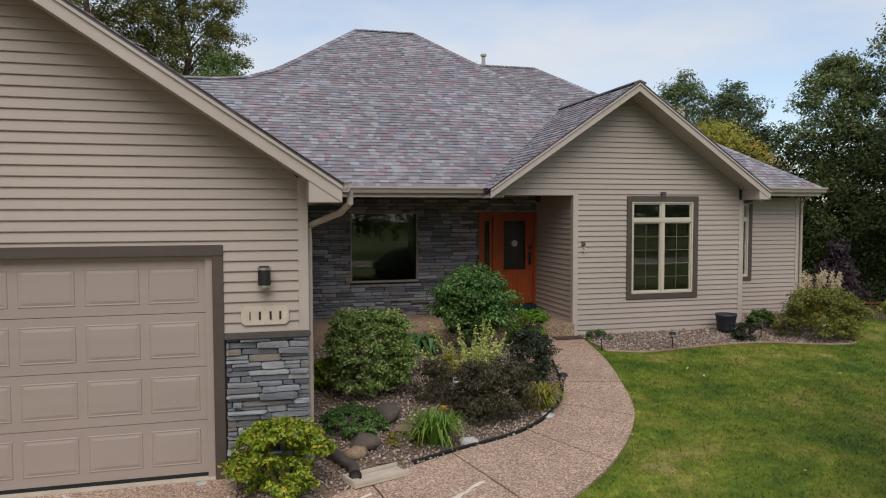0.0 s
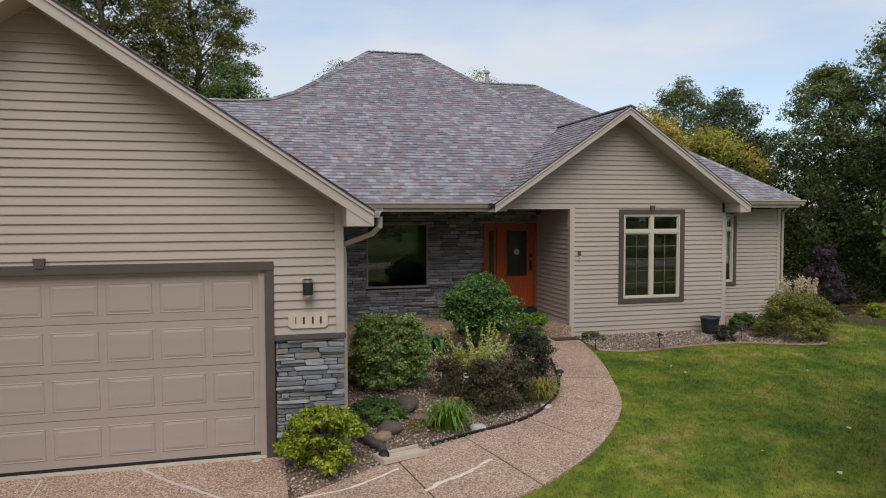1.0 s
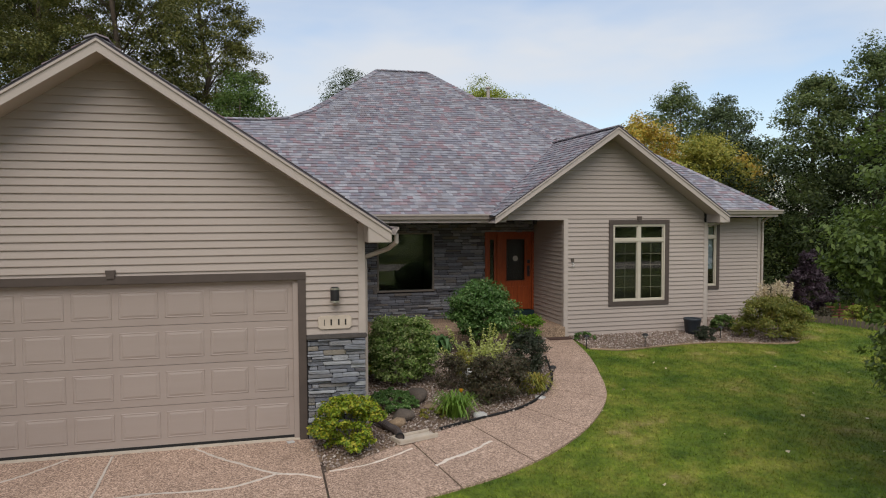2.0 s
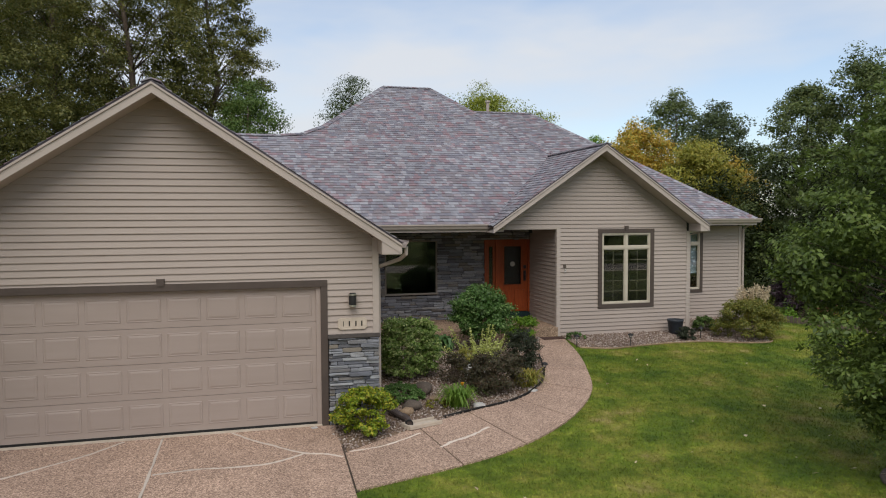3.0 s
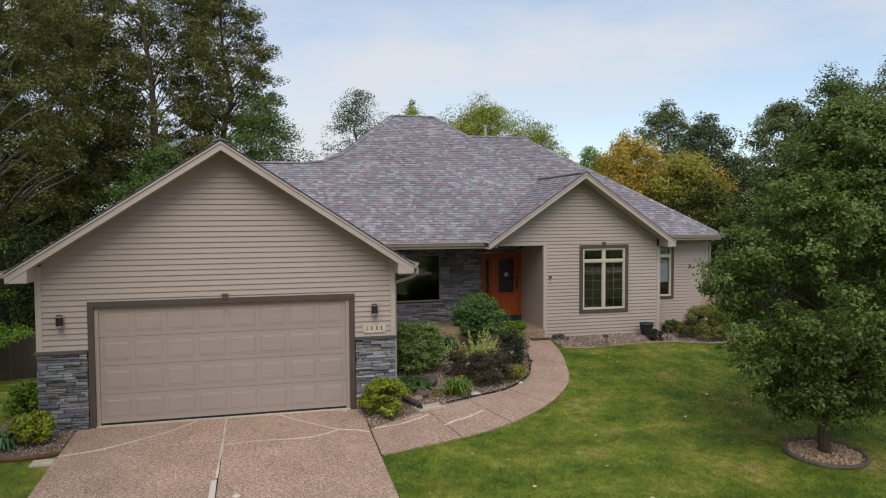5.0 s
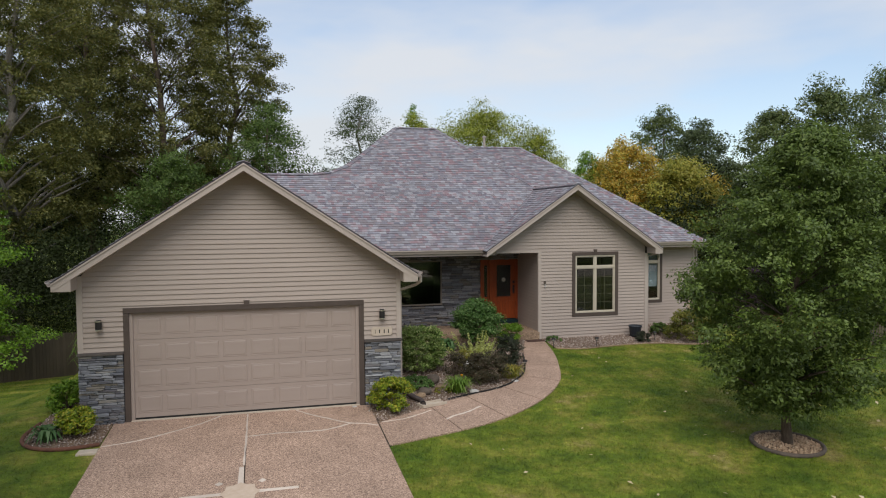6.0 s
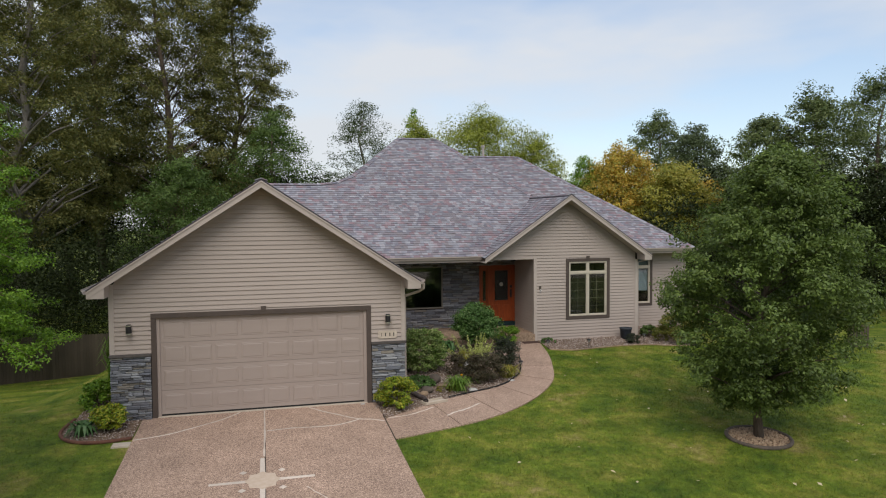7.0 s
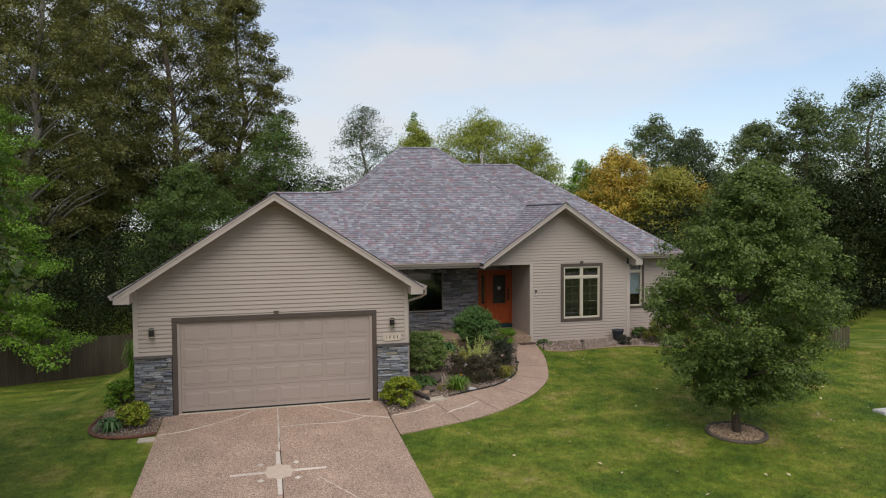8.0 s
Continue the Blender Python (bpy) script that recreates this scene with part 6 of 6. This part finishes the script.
part("trunk", Geo().tube([(0, 0, 0), (0.1, 0, 4), (0, 0.1, 11.2)], [0.2, 0.14, 0.03], 10), BARK, tr, smooth=True)
g = Geo()
cs, rs = [], []
for i in range(90):
    h = (i + r9.random()) / 90
    a = i * 2.4 + r9.random()
    R = 4.9 * (1 - 0.62 * h) * r9.uniform(0.35, 1.0)
    z = 1.9 + 9.5 * h
    end = (float(R * math.cos(a)), float(R * math.sin(a)), float(z - 0.12 * R))
    g.tube([(0, 0, float(z - 0.2)), (end[0] * 0.5, end[1] * 0.5, float(z + 0.05 * R)), end], [0.04, 0.025, 0.008], 5)
    for k in (0.55, 0.8, 1.0):
        cs.append((end[0] * k, end[1] * k, float(z - 0.12 * R * k * k)))
        rs.append(float(r9.uniform(0.55, 1.0)))
part("limb", g, BARK, tr)
pts, nr = spray_leaves(r9, cs, rs, 90000, 0.3, 8, 0.4)
mesh_part("crown", leaf_mesh("crown", pts, nr, 0.055, LEAF_BRIGHT, 91, spread=0.4, corners=3), tr)


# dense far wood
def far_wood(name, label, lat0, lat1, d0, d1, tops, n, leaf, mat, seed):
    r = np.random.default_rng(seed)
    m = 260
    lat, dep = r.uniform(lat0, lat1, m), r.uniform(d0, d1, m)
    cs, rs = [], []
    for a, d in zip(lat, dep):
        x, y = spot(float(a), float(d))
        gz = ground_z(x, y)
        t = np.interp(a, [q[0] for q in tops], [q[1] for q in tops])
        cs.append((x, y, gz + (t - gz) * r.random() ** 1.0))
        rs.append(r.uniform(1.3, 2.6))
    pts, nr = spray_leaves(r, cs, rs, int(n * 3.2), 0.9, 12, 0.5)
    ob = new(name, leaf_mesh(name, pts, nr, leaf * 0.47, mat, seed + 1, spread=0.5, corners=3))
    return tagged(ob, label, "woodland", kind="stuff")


# the near-black leaves here paint the shade inside wood and undergrowth
far_wood("far_wood", "dense woodland behind the fence and house, deep shade in its leaf colour", -0.8, -0.15, 58, 74, [(-0.8, 9), (-0.5, 9), (-0.3, 8.5), (-0.15, 8)], 42000, 0.26, SHADED_LEAF, 301)
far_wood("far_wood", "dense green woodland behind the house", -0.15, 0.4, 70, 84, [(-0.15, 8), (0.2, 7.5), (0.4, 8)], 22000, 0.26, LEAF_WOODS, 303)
far_wood("far_wood", "dense woodland beyond the lawn, deep shade in its leaf colour", 0.30, 0.95, 42, 58, [(0.30, 5.0), (0.4, 6.5), (0.5, 8.0), (0.95, 9)], 52000, 0.22, SHADED_LEAF, 305)
far_wood("far_wood", "undergrowth behind the board fence, deep shade in its leaf colour", -0.85, -0.38, 37.5, 46, [(-0.85, 3.5), (-0.38, 2.5)], 22000, 0.16, SHADED_LEAF, 307)
# street trees behind, seen in the panes
r4 = np.random.default_rng(44)
cs = [(float(x), float(-60 - r4.random() * 10), float(1 + 15 * r4.random())) for x in r4.uniform(-45, 60, 260)]
pts, nr = clump_leaves(r4, cs, [float(v) for v in r4.uniform(1.6, 3.0, 260)], 50000, 0.9)
tagged(new("far_wood", leaf_mesh("far_wood", pts, nr, 0.28, LEAF_WOODS, 45)), "green tree belt across the street", "woodland", kind="stuff")

# purple tree and garden beyond
tree("purple_tree", "small purple-leaved ornamental tree", (21.7, 15.3), 3.3, 1.25, 0.25, 14000, 0.05, LEAF_PURPLE, 95, trunk_r=0.06, clumps=150, clump_r=0.18, sprays=8, tight=0.5,
     profile=lambda h: 0.55 + 1.2 * h if h < 0.35 else max(0.12, 1 - 0.95 * (h - 0.35) / 0.65))
fp = thing("picket_fence", "low dark picket fence on the lawn", "fence", (16.5, 3.0, ground_z(16.5, 3.0) - 0.04), -12)
for i in range(8):
    part("picket", Geo().box((i * 0.1, 0, 0), (i * 0.1 + 0.07, 0.02, 0.84)), FENCE, fp)
for z in (0.2, 0.65):
    part("rail", Geo().box((-0.02, 0.02, z), (0.8, 0.05, z + 0.06)), FENCE, fp)
fp2 = thing("garden_fence", "low weathered palisade border of a flower garden", "fence")
FA, FB = Vector((12.95, 6.7, 0)), Vector((15.6, 3.2, 0))
fd = (FB - FA).normalized()
for i in range(41):
    p = FA + fd * (i * 0.105)
    z = ground_z(p.x, p.y)
    top = z + 0.19 + 0.02 * (i % 3)
    q = p + fd * 0.088
    g = Geo().extrude([(p.x, p.y, z - 0.05), (q.x, q.y, z - 0.05), (q.x, q.y, top - 0.03), ((p.x + q.x) / 2, (p.y + q.y) / 2, top), (p.x, p.y, top - 0.03)], (-fd.y * 0.04, fd.x * 0.04, 0))
    part("picket", g, FENCE, fp2)
tl = thing("garden_trellis", "reddish low slatted trellis in the far garden", "trellis", (22.9, 15.6, ground_z(23.5, 15.4)), -12)
for i in range(5):
    part("slat", Geo().box((0, -0.02, 0.2 + i * 0.13), (2.6, 0.02, 0.26 + i * 0.13)), TRELLIS_RED, tl)
for x in (0.0, 0.62, 1.25, 1.9, 2.54):
    part("post", Geo().box((x, 0.021, 0), (x + 0.06, 0.08, 0.9)), TRELLIS_RED, tl)
sbn = thing("stone_bench", "small pale stone bench among garden plants", "bench", (20.3, 13.3, ground_z(20.3, 13.3)), -14)
part("top", Geo().box((-0.5, -0.18, 0.36), (0.5, 0.18, 0.44)), ROCK_WHITE, sbn, bevel=0.02)
for x in (-0.36, 0.24):
    part("leg", Geo().box((x, -0.14, 0), (x + 0.12, 0.14, 0.36)), ROCK_WHITE, sbn, bevel=0.01)
bo = new("boulder", rock_mesh("boulder", ROCK_PINK, 812, 0.75))
bo.matrix_world = Matrix.Translation((19.75, 13.4, ground_z(19.75, 13.4) + 0.25)) @ Matrix.Diagonal((0.5, 0.35, 0.4, 1))
tagged(bo, "pinkish rounded boulder in the far garden", "rock")
# x, y, half-width, height, leaves, label
GARDEN = [(21.0, 12.6, 0.5, 0.45, LEAF_YELLOW, "yellow flowering mound behind the palisade"), (20.4, 14.2, 0.55, 0.75, LEAF_BRIGHT, "bright green leafy garden perennial"),
          (21.3, 14.0, 0.5, 0.8, LEAF_BARBERRY, "rusty brown garden perennial"), (22.3, 13.3, 0.6, 0.95, LEAF_LIME, "tall yellow-flowered garden perennial"),
          (23.2, 13.0, 0.6, 0.8, LEAF_SHRUB, "green mounded garden perennial"), (19.2, 12.9, 0.5, 0.4, LEAF_HOSTA, "grey-green low garden perennial"),
          (18.6, 13.6, 0.6, 0.75, LEAF_SHRUB, "dark green garden shrub"), (22.9, 12.0, 0.45, 0.5, LEAF_YELLOW, "low yellow flowering mound")]
for i, (x, y, w, h, c_, lab) in enumerate(GARDEN):
    shrub("garden_plant", lab, (x, y), w, w * 0.85, h + 0.2, 1800, 0.035, c_, 330 + i, clumps=40, skirt=0.6, category="plant", group="garden perennials")
wc = thing("utility_cover", "white flat utility cover in the lawn", "cover", (11.7, -4.0, ground_z(11.7, -4.0)))
part("lid", Geo().box((-0.25, -0.2, -0.05), (0.25, 0.2, 0.07)), ROCK_WHITE, wc, bevel=0.02)

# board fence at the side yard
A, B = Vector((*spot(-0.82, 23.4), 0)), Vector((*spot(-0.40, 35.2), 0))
fn = thing("board_fence", "weathered grey-brown vertical board fence", "fence")
d = (B - A).normalized()
L = (B - A).length
s = Vector((-d.y, d.x, 0))
nb = int(L / 0.15)
for i in range(nb):
    p, q = A + d * (i * 0.15), A + d * (i * 0.15 + 0.14)
    z = ground_z(p.x, p.y)
    top = z + 1.8 + 0.01 * (i % 3)
    g = Geo().extrude([(p.x, p.y, z - 0.05), (q.x, q.y, z - 0.05), (q.x, q.y, top - 0.03), ((p.x + q.x) / 2, (p.y + q.y) / 2, top), (p.x, p.y, top - 0.03)], tuple(s * 0.02))
    part("board", g, FENCE, fn)
SEGS = 10
for h in (0.4, 1.4):
    for k in range(SEGS):
        p, q = A + d * (L * k / SEGS) + s * 0.02, A + d * (L * (k + 1) / SEGS - 0.01) + s * 0.02
        zp, zq = ground_z(p.x, p.y) + h, ground_z(q.x, q.y) + h
        part("rail", Geo().extrude([(p.x, p.y, zp), (q.x, q.y, zq), (q.x, q.y, zq + 0.09), (p.x, p.y, zp + 0.09)], tuple(s * 0.04)), FENCE, fn)

# ---- grass blades ----
rg = np.random.default_rng(77)
N = 620000
t_ = rg.random(N)
gx_ = np.where(t_ < 0.8, rg.uniform(-1.0, 23.0, N), rg.uniform(-19.0, -6.4, N))
gy_ = np.where(t_ < 0.8, rg.uniform(-10.0, 10.0, N), rg.uniform(-10.0, 14.0, N))
keep = np.ones(N, bool)
for poly in (BED, RBED, LBED, ring, [(p.x, p.y) for p in outs] + [(p.x, p.y) for p in reversed(ins)], [(DRIVE_L, -30), (DRIVE_R, -30), (DRIVE_R, 0), (DRIVE_L, 0)], [(GX0 - 0.1, 0), (GX1, 0), (GX1, 10), (GX0 - 0.1, 10)], [(-0.3, 5.3), (13, 5.3), (13, 12), (-0.3, 12)]):
    keep &= ~inside(poly, gx_, gy_)
gx_, gy_ = gx_[keep], gy_[keep]
n = len(gx_)
gz_ = np.array([ground_z(float(a), float(b)) for a, b in zip(gx_, gy_)])
an, hh, w_ = rg.random(n) * 6.283, rg.uniform(0.02, 0.05, n), rg.uniform(0.004, 0.009, n)
ln = rg.normal(0, 0.03, (n, 2))
dx, dy = np.cos(an) * w_, np.sin(an) * w_
V = np.stack([np.stack([gx_ - dx, gy_ - dy, gz_ - 0.005], -1), np.stack([gx_ + dx, gy_ + dy, gz_ - 0.005], -1), np.stack([gx_ + ln[:, 0], gy_ + ln[:, 1], gz_ + hh], -1)], 1).reshape(-1, 3)
me = bpy.data.meshes.new("grass")
me.vertices.add(3 * n)
me.vertices.foreach_set("co", V.astype(np.float32).ravel())
me.loops.add(3 * n)
me.loops.foreach_set("vertex_index", np.arange(3 * n, dtype=np.int32))
me.polygons.add(n)
me.polygons.foreach_set("loop_start", np.arange(0, 3 * n, 3, dtype=np.int32))
me.update(calc_edges=True)
me.materials.append(BLADES)
tagged(new("grass", me), "short green and yellowish lawn grass blades", "grass", kind="stuff")
# fallen leaves on the lawn
rf = np.random.default_rng(5)
m = 70
fx, fy = rf.uniform(0.5, 12, m), rf.uniform(-8.5, 3.5, m)
ok = ~inside([(p.x, p.y) for p in outs] + [(p.x, p.y) for p in reversed(ins)], fx, fy) & ~inside(BED, fx, fy)
fx, fy = fx[ok], fy[ok]
c = np.stack([fx, fy, np.array([ground_z(float(a), float(b)) + 0.07 for a, b in zip(fx, fy)])], -1)
tagged(new("fallen_leaf", leaf_mesh("fallen_leaf", c, np.tile((0, 0, 1.0), (len(c), 1)), 0.045, PLUME, 6, 0.7, 0.3)), "scattered pale fallen leaves on the lawn", "leaf litter", kind="stuff")
